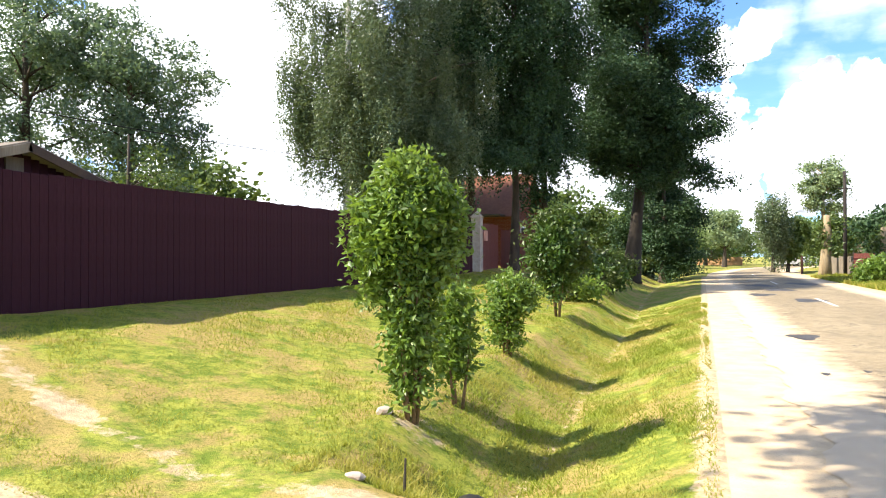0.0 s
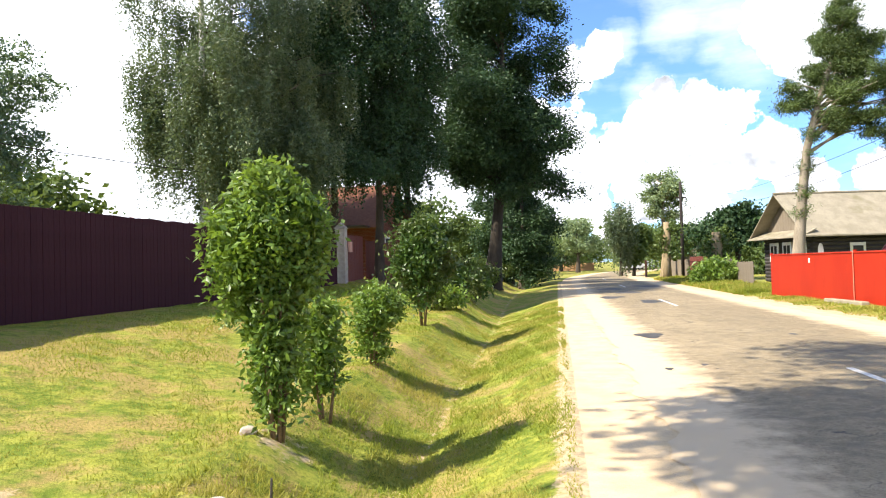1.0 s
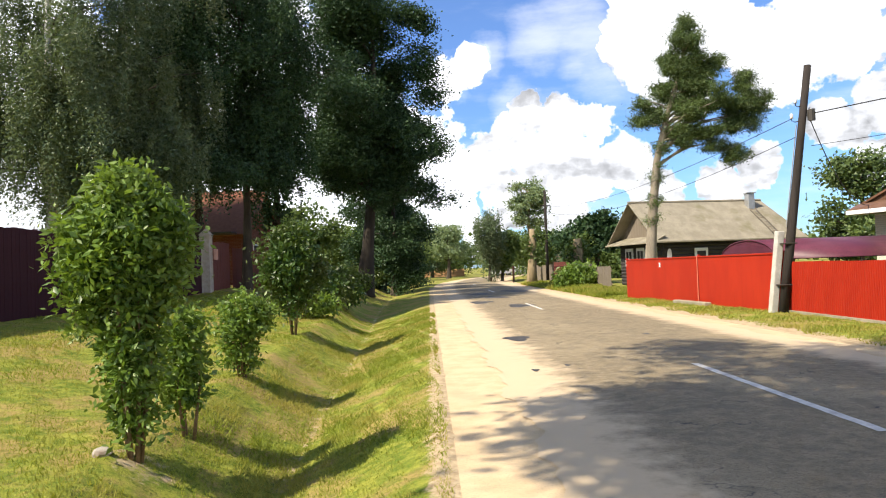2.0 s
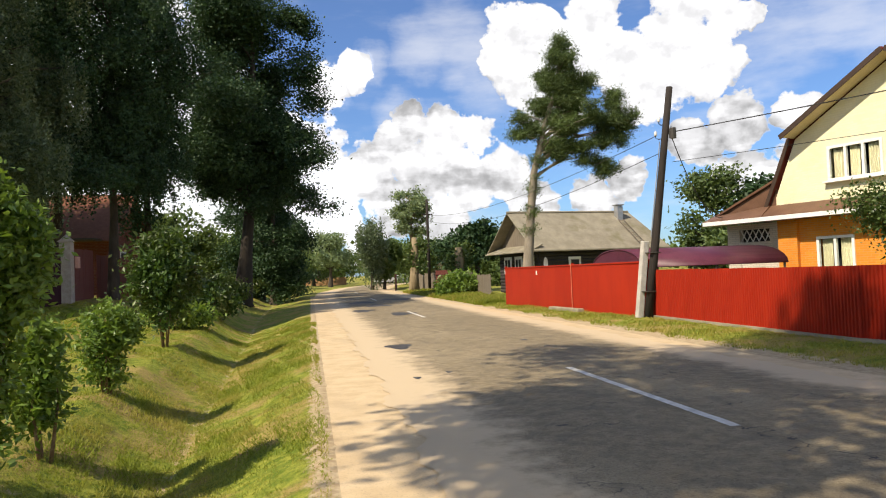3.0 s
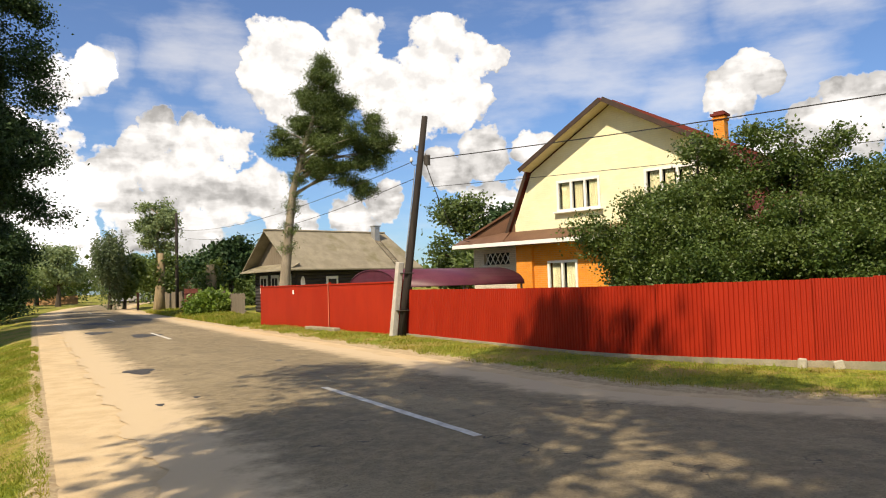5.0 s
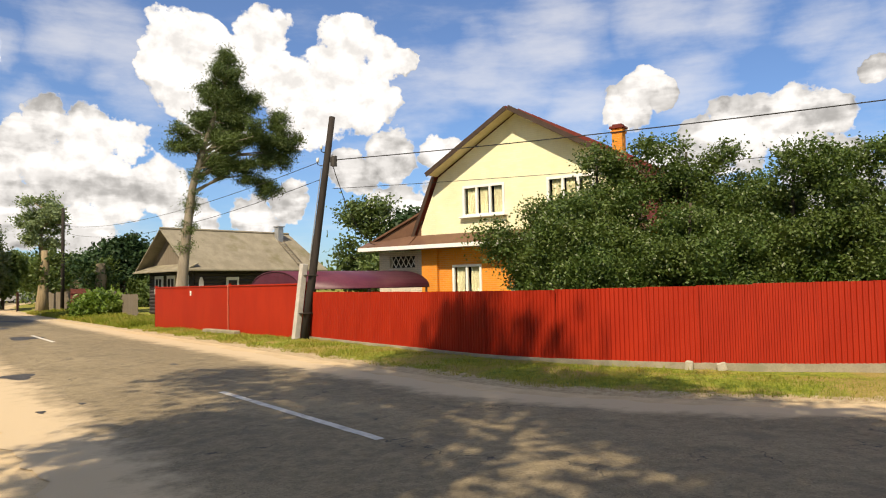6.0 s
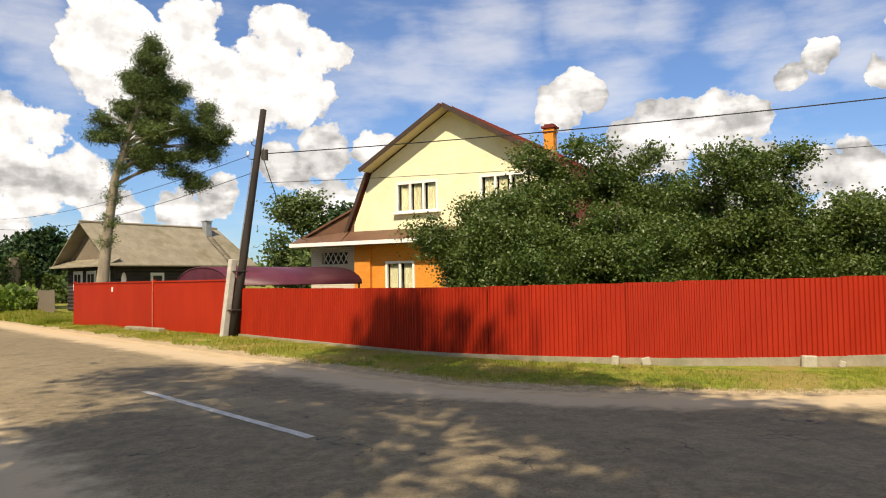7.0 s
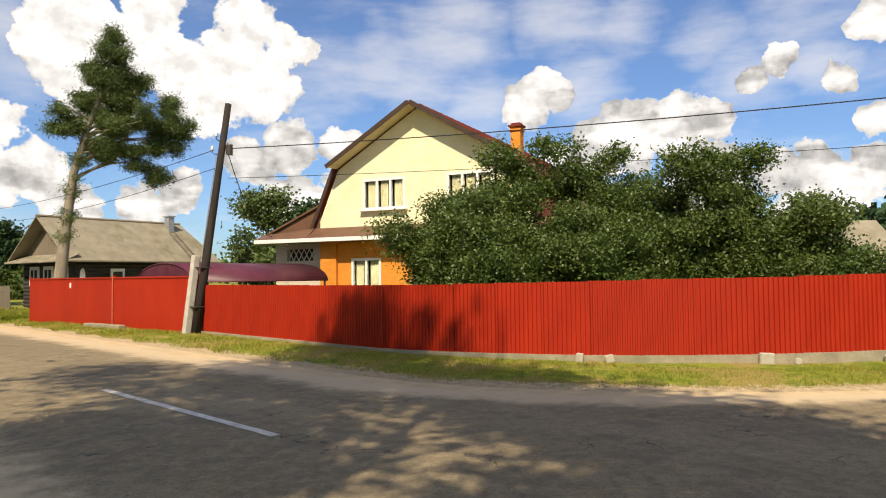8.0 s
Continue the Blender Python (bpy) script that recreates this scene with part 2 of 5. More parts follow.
def asphalt():
    k = Nodes("asphalt", 0.85, 0.0, 0.25)
    fine, mid, big = k.noise(130.0, 3, 0.7), k.noise(7.0, 5, 0.65), k.noise(0.5, 4, 0.6, (1.0, 0.35, 1))
    c = k.mix(k.ramp(mid, 0.3, 0.7), (0.165, 0.132, 0.080), (0.265, 0.212, 0.132))
    c = k.mix(k.ramp(big, 0.45, 0.65, 0.0, 0.6), c, (0.32, 0.258, 0.160))
    c = k.mix(k.ramp(fine, 0.52, 0.72, 0.0, 0.8), c, (0.43, 0.36, 0.25))
    c = k.mix(k.ramp(fine, 0.3, 0.42, 0.6, 0.0), c, (0.05, 0.044, 0.034))
    c = k.mix(k.ramp(k.noise(34.0, 5, 0.75), 0.50, 0.64, 0.0, 0.6), c, (0.072, 0.058, 0.042))
    c = k.mix(k.ramp(k.noise(1.7, 6, 0.7), 0.50, 0.66, 0.0, 0.45), c, (0.105, 0.088, 0.066))
    crack = k.n.new("ShaderNodeTexVoronoi")
    crack.feature = "DISTANCE_TO_EDGE"
    crack.inputs["Scale"].default_value = 0.75
    warp = k.n.new("ShaderNodeVectorMath")
    warp.operation = "ADD"
    wob = k.n.new("ShaderNodeTexNoise")
    wob.inputs["Scale"].default_value, wob.inputs["Detail"].default_value = 2.5, 5
    k.l.new(k.tc.outputs["Object"], wob.inputs["Vector"])
    k.l.new(k.tc.outputs["Object"], warp.inputs[0])
    k.l.new(wob.outputs["Color"], warp.inputs[1])
    k.l.new(warp.outputs[0], crack.inputs["Vector"])
    line = k.ramp(crack.outputs["Distance"], 0.0, 0.014, 1.0, 0.0)
    c = k.mix(k.math("MULTIPLY", line, k.ramp(k.noise(0.8, 3), 0.5, 0.62)), c, (0.045, 0.043, 0.04))
    dust = k.math("ADD", k.attribute("dirt"), k.math("MULTIPLY", k.math("SUBTRACT", k.noise(3.0, 6, 0.7), 0.5), 1.1))
    c = k.mix(k.ramp(dust, 0.25, 0.85), c, (0.52, 0.41, 0.27))
    return k.color(c).bump(fine, 0.5, 0.008).mat


def sand():
    k = Nodes("sand", 0.95, 0.0, 0.1)
    c = k.mix(k.ramp(k.noise(2.2, 5, 0.6), 0.3, 0.7), (0.60, 0.465, 0.295), (0.49, 0.37, 0.225))
    c = k.mix(k.ramp(k.noise(55.0, 4, 0.7), 0.5, 0.75, 0.0, 0.7), c, (0.30, 0.24, 0.17))
    c = k.mix(k.ramp(k.noise(0.8, 4, 0.6, (1, 0.4, 1)), 0.5, 0.7, 0.0, 0.5), c, (0.42, 0.33, 0.22))
    return k.color(c).bump(k.noise(45.0, 5, 0.7), 0.6, 0.012).mat


def corrugated_sheet(name, a, b, scratch):
    k = Nodes(name, 0.55, 0.0, 0.2)
    c = k.mix(k.ramp(k.noise(1.3, 4, 0.6, (1, 1, 0.4)), 0.3, 0.7), a, b)
    c = k.mix(k.math("MULTIPLY", k.piece(), 0.22), c, tuple(v * 0.70 for v in a))
    c = k.mix(k.ramp(k.noise(9.0, 5, 0.7, (1, 1, 0.12)), 0.52, 0.75, 0.0, 0.30), c, scratch)
    return k.color(c).bump(k.noise(25.0, 3), 0.08, 0.004).mat


def glass():
    k = Nodes("window_glass", 0.03, 0.0, 0.6)
    k.color((0.75, 0.82, 0.85))
    k.bsdf.inputs["Transmission Weight"].default_value = 1.0
    k.bsdf.inputs["IOR"].default_value = 1.1
    return k.mat


LAWN, ASPHALT, SAND, GLASS = grass_ground(), asphalt(), sand(), glass()
BLADE = leaf("grass_blade", (0.11, 0.165, 0.020), (0.29, 0.325, 0.055), 0.35, 0.6, 0.15, (0.42, 0.33, 0.10), 0.65)
LEAF_SHRUB = leaf("shrub_leaf", (0.040, 0.090, 0.014), (0.18, 0.285, 0.052), 0.34, 0.42, 0.4, (0.22, 0.28, 0.07), 0.5)
LEAF_SHRUB_DARK = leaf("dark_shrub_leaf", (0.030, 0.075, 0.016), (0.075, 0.14, 0.030), 0.3, 0.45, 0.4, (0.13, 0.10, 0.03))
LEAF_BIRCH = leaf("birch_leaf", (0.046, 0.082, 0.044), (0.138, 0.188, 0.098), 0.22, 0.45, 0.35, (0.15, 0.17, 0.07))
LEAF_LIME = leaf("lime_leaf", (0.012, 0.032, 0.016), (0.042, 0.082, 0.032), 0.16, 0.55, 0.22)
LEAF_APPLE = leaf("apple_leaf", (0.028, 0.062, 0.013), (0.105, 0.160, 0.040), 0.27, 0.42, 0.4, (0.11, 0.14, 0.035))
LEAF_FAR = leaf("far_leaf", (0.055, 0.095, 0.035), (0.12, 0.17, 0.055), 0.3, 0.6, 0.2)
LEAF_GREY = leaf("poplar_leaf", (0.11, 0.165, 0.085), (0.22, 0.28, 0.15), 0.3, 0.6, 0.2)
# leaf green shifted towards blue, the haze put into the colour
LEAF_POPLAR_DARK = leaf("ash_leaf", (0.045, 0.085, 0.060), (0.125, 0.185, 0.120), 0.34, 0.42, 0.4)
NEEDLE = leaf("pine_needle", (0.030, 0.062, 0.022), (0.105, 0.150, 0.042), 0.18, 0.5, 0.35)
BARK = plain("bark", (0.045, 0.036, 0.028), (0.085, 0.068, 0.052), 5, 0.95, 0.8, 40, stretch=(1, 1, 0.25))
# bark darkened in its colour for the birches' shade on the lime trunk
BARK_SHADED = plain("shaded_lime_bark", (0.028, 0.023, 0.018), (0.052, 0.043, 0.034), 5, 0.95, 0.8, 40, stretch=(1, 1, 0.25))
BARK_TAN = plain("sunlit_bark", (0.22, 0.17, 0.10), (0.31, 0.245, 0.15), 4, 0.95, 0.8, 35, stretch=(1, 1, 0.3))
BARK_GREY = plain("grey_bark", (0.20, 0.17, 0.13), (0.30, 0.26, 0.20), 4, 0.95, 0.8, 35, stretch=(1, 1, 0.3))
BARK_BIRCH = plain("birch_bark", (0.50, 0.47, 0.42), (0.62, 0.60, 0.56), 3, 0.8, 0.4, 20, stretch=(1, 1, 2.5), stain=(0.06, 0.05, 0.045))
STEM = plain("shrub_stem", (0.16, 0.10, 0.06), (0.25, 0.17, 0.10), 12, 0.9, 0.5, 60)
RED_SHEET = corrugated_sheet("red_sheet", (0.315, 0.019, 0.007), (0.375, 0.026, 0.009), (0.19, 0.014, 0.006))
DARK_BOARD = plain("dark_maroon_sheet", (0.042, 0.014, 0.019), (0.056, 0.019, 0.029), 1.2, 0.75, 0.1, 30, spec=0.1, stretch=(1, 1, 0.2), vary=0.25)
OLD_WOOD = plain("weathered_wood", (0.16, 0.13, 0.10), (0.26, 0.22, 0.17), 5, 0.9, 0.5, 45, stretch=(1, 1, 0.12), vary=0.35)
DARK_LOG = plain("dark_log", (0.035, 0.032, 0.032), (0.065, 0.058, 0.055), 5, 0.9, 0.5, 40, stretch=(0.15, 0.15, 1))
POLE_WOOD = plain("tarred_pole", (0.022, 0.018, 0.016), (0.042, 0.034, 0.030), 6, 0.9, 0.6, 50, stretch=(1, 1, 0.08))
CONCRETE = plain("concrete", (0.42, 0.40, 0.36), (0.55, 0.52, 0.47), 3, 0.92, 0.4, 50, stain=(0.26, 0.24, 0.20))
PLINTH_MAT = plain("plinth_concrete", (0.24, 0.21, 0.15), (0.34, 0.30, 0.22), 3, 0.95, 0.5, 40, stain=(0.17, 0.17, 0.11))
PLINTH_PALE = plain("pale_concrete", (0.36, 0.33, 0.26), (0.46, 0.43, 0.35), 6, 0.95, 0.5, 40, stain=(0.22, 0.20, 0.14))
SLATE = plain("asbestos_roof", (0.22, 0.195, 0.145), (0.30, 0.27, 0.205), 1.6, 0.95, 0.5, 30, stain=(0.15, 0.135, 0.075))
WHITE_PAINT = plain("white_paint", (0.80, 0.80, 0.78), (0.74, 0.74, 0.71), 2, 0.5, 0.1, 40)
YELLOW_BRICK = brick("pale_yellow_brick", (0.80, 0.745, 0.49), (0.82, 0.775, 0.55), (0.75, 0.70, 0.49))
ORANGE_BRICK = brick("orange_brick", (0.72, 0.27, 0.035), (0.66, 0.22, 0.028), (0.55, 0.30, 0.12))
WHITE_BRICK = brick("white_silicate_brick", (0.66, 0.60, 0.52), (0.60, 0.53, 0.45), (0.42, 0.38, 0.33))
RED_BRICK = brick("red_brick", (0.17, 0.045, 0.026), (0.13, 0.036, 0.020), (0.20, 0.13, 0.10))
BROWN_METAL = plain("brown_roof_sheet", (0.12, 0.062, 0.038), (0.16, 0.085, 0.052), 2, 0.5, 0.15, 30)
RED_METAL = plain("dark_red_roof_sheet", (0.13, 0.026, 0.020), (0.17, 0.036, 0.026), 2, 0.7, 0.15, 30, spec=0.15)
DARK_BROWN = plain("dark_brown_board_paint", (0.045, 0.028, 0.020), (0.065, 0.040, 0.028), 3, 0.6, 0.1, 30)
SOFFIT = plain("cream_soffit", (0.60, 0.50, 0.30), (0.66, 0.56, 0.35), 4, 0.6, 0.1, 40)
CURTAIN = plain("cream_curtain", (0.62, 0.55, 0.35), (0.50, 0.44, 0.27), 6, 0.9, 0.2, 40, stretch=(6, 6, 0.3))
# near-black colour stands in for the shade inside rooms and cars
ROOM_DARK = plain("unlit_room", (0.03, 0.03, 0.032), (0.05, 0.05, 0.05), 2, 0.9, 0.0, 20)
POLYCARB = plain("wine_polycarbonate", (0.085, 0.018, 0.034), (0.12, 0.028, 0.048), 2, 0.45, 0.05, 20, spec=0.3)
METAL = plain("galvanised_metal", (0.45, 0.46, 0.47), (0.55, 0.56, 0.57), 5, 0.4, 0.1, 40, metal=0.7)
DARK_METAL = plain("dark_metal", (0.06, 0.055, 0.05), (0.09, 0.08, 0.07), 5, 0.5, 0.1, 40, metal=0.4)
CABLE = plain("black_cable", (0.02, 0.02, 0.02), (0.03, 0.03, 0.03), 5, 0.6, 0.0, 40)
PORCELAIN = plain("porcelain", (0.72, 0.70, 0.66), (0.66, 0.62, 0.57), 5, 0.25, 0.0, 40, spec=0.6)
ROAD_PAINT = plain("worn_road_paint", (0.70, 0.68, 0.62), (0.52, 0.50, 0.45), 9, 0.7, 0.3, 70, stain=(0.30, 0.29, 0.27))
TAR = plain("tar_patch", (0.045, 0.044, 0.044), (0.075, 0.072, 0.070), 6, 0.7, 0.5, 70)
CAR_WHITE = plain("white_car_paint", (0.78, 0.78, 0.78), (0.74, 0.74, 0.74), 1, 0.2, 0.0, 20, spec=0.6)
TYRE = plain("tyre_rubber", (0.03, 0.03, 0.03), (0.045, 0.045, 0.045), 5, 0.85, 0.2, 40)
GREEN_ROOF = plain("green_roof_sheet", (0.03, 0.16, 0.10), (0.04, 0.20, 0.13), 2, 0.5, 0.1, 30)
CLAY_TILE = plain("clay_tile_roof", (0.20, 0.085, 0.05), (0.15, 0.062, 0.038), 5, 0.85, 0.5, 25)
RUST_FENCE = plain("red_brown_board", (0.13, 0.035, 0.028), (0.18, 0.05, 0.038), 3, 0.7, 0.3, 30, stretch=(1, 1, 0.15), vary=0.4)
STONE = plain("pale_stone", (0.40, 0.36, 0.31), (0.28, 0.25, 0.21), 8, 0.9, 0.6, 50, stain=(0.30, 0.18, 0.12))
GREY_POST = plain("grey_stone_post", (0.36, 0.31, 0.27), (0.46, 0.41, 0.36), 6, 0.9, 0.5, 40)

# ---- mesh helpers ----
rng = np.random.default_rng(7)


class Shape:
    """Vertices and faces gathered for one mesh."""

    def __init__(self):
        self.v, self.f = [], []

    def add(self, verts, faces):
        n = len(self.v)
        self.v += [tuple(p) for p in verts]
        self.f += [tuple(n + i for i in f) for f in faces]
        return self

    def box(self, c, s, m=None, bev=0.006):
        """A box round c of size s with small chamfers, turned by m about its middle."""
        hx, hy, hz = (d / 2 for d in s)
        b = min(bev, hx * 0.45, hy * 0.45, hz * 0.45)
        verts, index = [], {}
        for sx in (-1, 1):
            for sy in (-1, 1):
                for sz in (-1, 1):
                    for ax in range(3):
                        p = [sx * (hx - b * (ax != 0)), sy * (hy - b * (ax != 1)), sz * (hz - b * (ax != 2))]
                        index[sx, sy, sz, ax] = len(verts)
                        verts.append(p)
        faces = []
        sq = ((-1, -1), (1, -1), (1, 1), (-1, 1))
        for ax in range(3):
            for s0 in (-1, 1):
                q = []
                for a, d in sq:
                    k = [a, d]
                    k.insert(ax, s0)
                    q.append(index[(*k, ax)])
                flip = (s0 < 0) ^ (ax == 1)
                faces.append(q[::-1] if flip else q)
        for ax in range(3):
            o1, o2 = [i for i in range(3) if i != ax]
            for s1, s2 in sq:
                q = []
                for e, fc in ((-1, o1), (1, o1), (1, o2), (-1, o2)):
                    k = [0, 0, 0]
                    k[ax], k[o1], k[o2] = e, s1, s2
                    q.append(index[(*k, fc)])
                faces.append(q)
        for sx in (-1, 1):
            for sy in (-1, 1):
                for sz in (-1, 1):
                    faces.append([index[sx, sy, sz, a] for a in range(3)])
        c = Vector(c)
        verts = [(c + (m.to_3x3() @ Vector(p) if m else Vector(p)))[:] for p in verts]
        return self.add(verts, faces)

    def tube(self, points, radii, sides=8, cap=True):
        pts = [Vector(p) for p in points]
        radii = radii if hasattr(radii, "__len__") else [radii] * len(pts)
        verts, faces = [], []
        for i, p in enumerate(pts):
            d = (pts[min(i + 1, len(pts) - 1)] - pts[max(i - 1, 0)]).normalized()
            a = d.orthogonal().normalized() if abs(d.z) < 0.9 else d.cross(Vector((0, 1, 0))).normalized()
            b = d.cross(a)
            for k in range(sides):
                t = 2 * math.pi * k / sides
                verts.append((p + (a * math.cos(t) + b * math.sin(t)) * radii[i])[:])
        for i in range(len(pts) - 1):
            for k in range(sides):
                k2 = (k + 1) % sides
                faces.append((i * sides + k, i * sides + k2, (i + 1) * sides + k2, (i + 1) * sides + k))
        if cap:
            faces += [tuple(range(sides))[::-1], tuple((len(pts) - 1) * sides + k for k in range(sides))]
        return self.add(verts, faces)

    def prism(self, ring, off):
        """A plane ring of points pushed out by the vector off."""
        n, off = len(ring), Vector(off)
        verts = [tuple(p) for p in ring] + [(Vector(p) + off)[:] for p in ring]
        faces = [tuple(range(n)), tuple(range(2 * n - 1, n - 1, -1))]
        faces += [(i, n + i, n + (i + 1) % n, (i + 1) % n) for i in range(n)]
        return self.add(verts, faces)

    def mesh(self, name, mat, smooth=False):
        me = bpy.data.meshes.new(name)
        me.from_pydata(self.v, [], self.f)
        bm = bmesh.new()
        bm.from_mesh(me)
        bmesh.ops.recalc_face_normals(bm, faces=bm.faces)
        bm.to_mesh(me)
        bm.free()
        me.materials.append(mat)
        if smooth:
            me.shade_smooth()
        return me


def quick_mesh(name, verts, faces, mat, smooth=False):
    """A mesh from number arrays: faces all with the same count of corners."""
    me = bpy.data.meshes.new(name)
    verts, faces = np.asarray(verts, np.float32), np.asarray(faces, np.int32)
    me.vertices.add(len(verts))
    me.vertices.foreach_set("co", verts.ravel())
    k = faces.shape[1]
    me.loops.add(faces.size)
    me.loops.foreach_set("vertex_index", faces.ravel())
    me.polygons.add(len(faces))
    me.polygons.foreach_set("loop_start", np.arange(0, faces.size, k, dtype=np.int32))
    me.update(calc_edges=True)
    me.validate()
    me.materials.append(mat)
    if smooth:
        me.shade_smooth()
    return me


def thing(name, at, label, category, group="", kind="", turn=0.0):
    ob = new(name)
    ob.empty_display_size = 0.2
    ob.matrix_basis = pose(*at, 0, 0, turn)
    return tagged(ob, label, category, group, kind)


def part(name, shape, mat, parent, label="", smooth=False):
    me = shape.mesh(name, mat, smooth) if isinstance(shape, Shape) else shape
    ob = new(name, me)
    ob.parent = parent
    return tagged(ob, label)


def solo(name, shape, mat, label, category, at=(0, 0, 0), group="", kind="", smooth=False):
    me = shape.mesh(name, mat, smooth) if isinstance(shape, Shape) else shape
    ob = new(name, me)
    ob.matrix_basis = pose(*at)
    return tagged(ob, label, category, group, kind)


def smooth_step(a, b, x):
    t = np.clip((np.asarray(x, float) - a) / (b - a), 0, 1)
    return t * t * (3 - 2 * t)


def ripple(x, y, f=1.0, s=0.0):
    return (np.sin(x * 1.7 * f + 1.3 * np.sin(y * 1.1 * f + s)) * np.cos(y * 1.3 * f - 0.7 * np.sin(x * 0.9 * f + s)) + 0.5 * np.sin(x * 3.9 * f + y * 2.3 * f + s))


# ---- plan of the ground ----
FENCE_X = -9.3


def road_shift(y):
    return np.where(np.asarray(y) > 55, (np.asarray(y, float) - 55) ** 2 * 0.0022, 0.0).clip(0, 30)


def verge_shift(y):
    """The right-hand kerb line swings away near the side turning."""
    return np.where(np.asarray(y) < 9.0, (9.0 - np.asarray(y, float)).clip(0, 9) ** 2 * 0.085, 0.0)


def ground_z(x, y):
    x, y = np.asarray(x, float), np.asarray(y, float)
    xs = x - road_shift(y)
    xd = -1.65 - 0.035 * np.clip(y - 8, -4, 28)
    deep = 0.66 * smooth_step(4.2, 5.8, y) * (1 - 0.45 * smooth_step(26, 45, y))
    rise = 0.80 * smooth_step(0, 1, (xd - 1.25 - x) / 6.3) + 0.30 * smooth_step(22, 34, y) * smooth_step(0, 1.5, xd - 0.6 - x)
    u = np.where(x > xd, (x - xd) / np.maximum(0.05 - xd, 0.3), (xd - x) / 1.35)
    bowl = -deep * (1 - np.clip(u, 0, 1) ** 0.9 * (0.55 + 0.45 * smooth_step(0.0, 1.0, u)))
    left = bowl + np.where(x < xd - 0.6, rise, 0.0) + 0.05 * smooth_step(0.0, 0.6, -x) * smooth_step(0, 0.5, x - xd)
    left += 0.018 * ripple(x, y, 2.2) * smooth_step(0.2, 1.0, -x)
    vx = xs - 7.55 - verge_shift(y)
    right = 0.09 * smooth_step(0.0, 1.2, vx) + 0.012 * ripple(x, y, 2.0, 1.0) * smooth_step(0.1, 0.8, vx)
    bed = -0.05 * np.minimum(smooth_step(0.05, 0.45, xs), smooth_step(0.0, 0.4, -vx))
    z = np.where(xs < 0.05, left, np.where(vx > 0, right, bed))
    far = smooth_step(90, 220, np.hypot(x, y))
    return z * (1 - far) + far * 0.1


def spaced(stops):
    out = [stops[0][0]]
    for (a, _), (b, d) in zip(stops, stops[1:]):
        n = max(1, round((b - a) / d))
        out += [a + (b - a) * (i + 1) / n for i in range(n)]
    return np.array(out)


def along(px, py, line):
    """Distance from points to a polyline."""
    best = np.full(np.shape(px), 1e9)
    for (ax, ay), (bx, by) in zip(line, line[1:]):
        dx, dy = bx - ax, by - ay
        t = np.clip(((px - ax) * dx + (py - ay) * dy) / (dx * dx + dy * dy), 0, 1)
        best = np.minimum(best, np.hypot(px - ax - t * dx, py - ay - t * dy))
    return best


FOOTPATH = [(-7.6, 5.6), (-6.0, 4.9), (-5.4, 4.8), (-4.5, 4.5), (-3.7, 4.3), (-2.9, 4.2), (-2.0, 4.25), (-1.0, 4.2), (0.4, 3.9)]
gx = spaced([(-900, 0), (-120, 120), (-30, 12), (-10.5, 1.0), (0.2, 0.09), (7.4, 0.9), (14, 0.16), (30, 1.5), (120, 12), (900, 130)])
gy = spaced([(-900, 0), (-60, 120), (-6, 6), (2.5, 0.6), (24, 0.12), (60, 0.6), (160, 5), (1500, 110)])
GX, GY = np.meshgrid(gx, gy)
GZ = ground_z(GX, GY)
nx, ny = len(gx), len(gy)
idx = np.arange(nx * ny).reshape(ny, nx)
quads = np.stack([idx[:-1, :-1], idx[:-1, 1:], idx[1:, 1:], idx[1:, :-1]], -1).reshape(-1, 4)
ground = new("ground", quick_mesh("ground", np.stack([GX, GY, GZ], -1).reshape(-1, 3), quads, LAWN, True))
tagged(ground, "short sunlit lawn and grass verge with dry patches", "ground", kind="structure")
path_d = along(GX, GY, FOOTPATH)
dirt = (0.52 + 0.14 * ripple(GX, GY, 1.1)) * (1 - smooth_step(0.02, 0.38, path_d + 0.06 * ripple(GX, GY, 3.0)))
dirt = np.maximum(dirt, 0.80 * (1 - smooth_step(0.0, 0.40, np.abs(GX - 0.12))) * (GY < 60))
dirt = np.maximum(dirt, 0.85 * (1 - smooth_step(0.0, 0.7, np.abs(GX - road_shift(GY) - 7.6 - verge_shift(GY)))))
dirt = np.maximum(dirt, 0.50 * (1 - smooth_step(0.1, 0.6, np.hypot(GX + 2.75, GY - 6.6))))
dirt = np.maximum(dirt, 0.42 * (1 - smooth_step(0.0, 0.30, np.abs(GX + 1.65 + 0.035 * np.clip(GY - 8, -4, 28)))) * (GY > 5))
dirt = np.where((GY < 3.4) & (GX < 0.2) & (GX > -14), np.maximum(dirt, 0.8 * smooth_step(4.2, 3.0, GY)), dirt)
attr = ground.data.attributes.new("dirt", "FLOAT", "POINT")
attr.data.foreach_set("value", dirt.astype(np.float32).ravel())


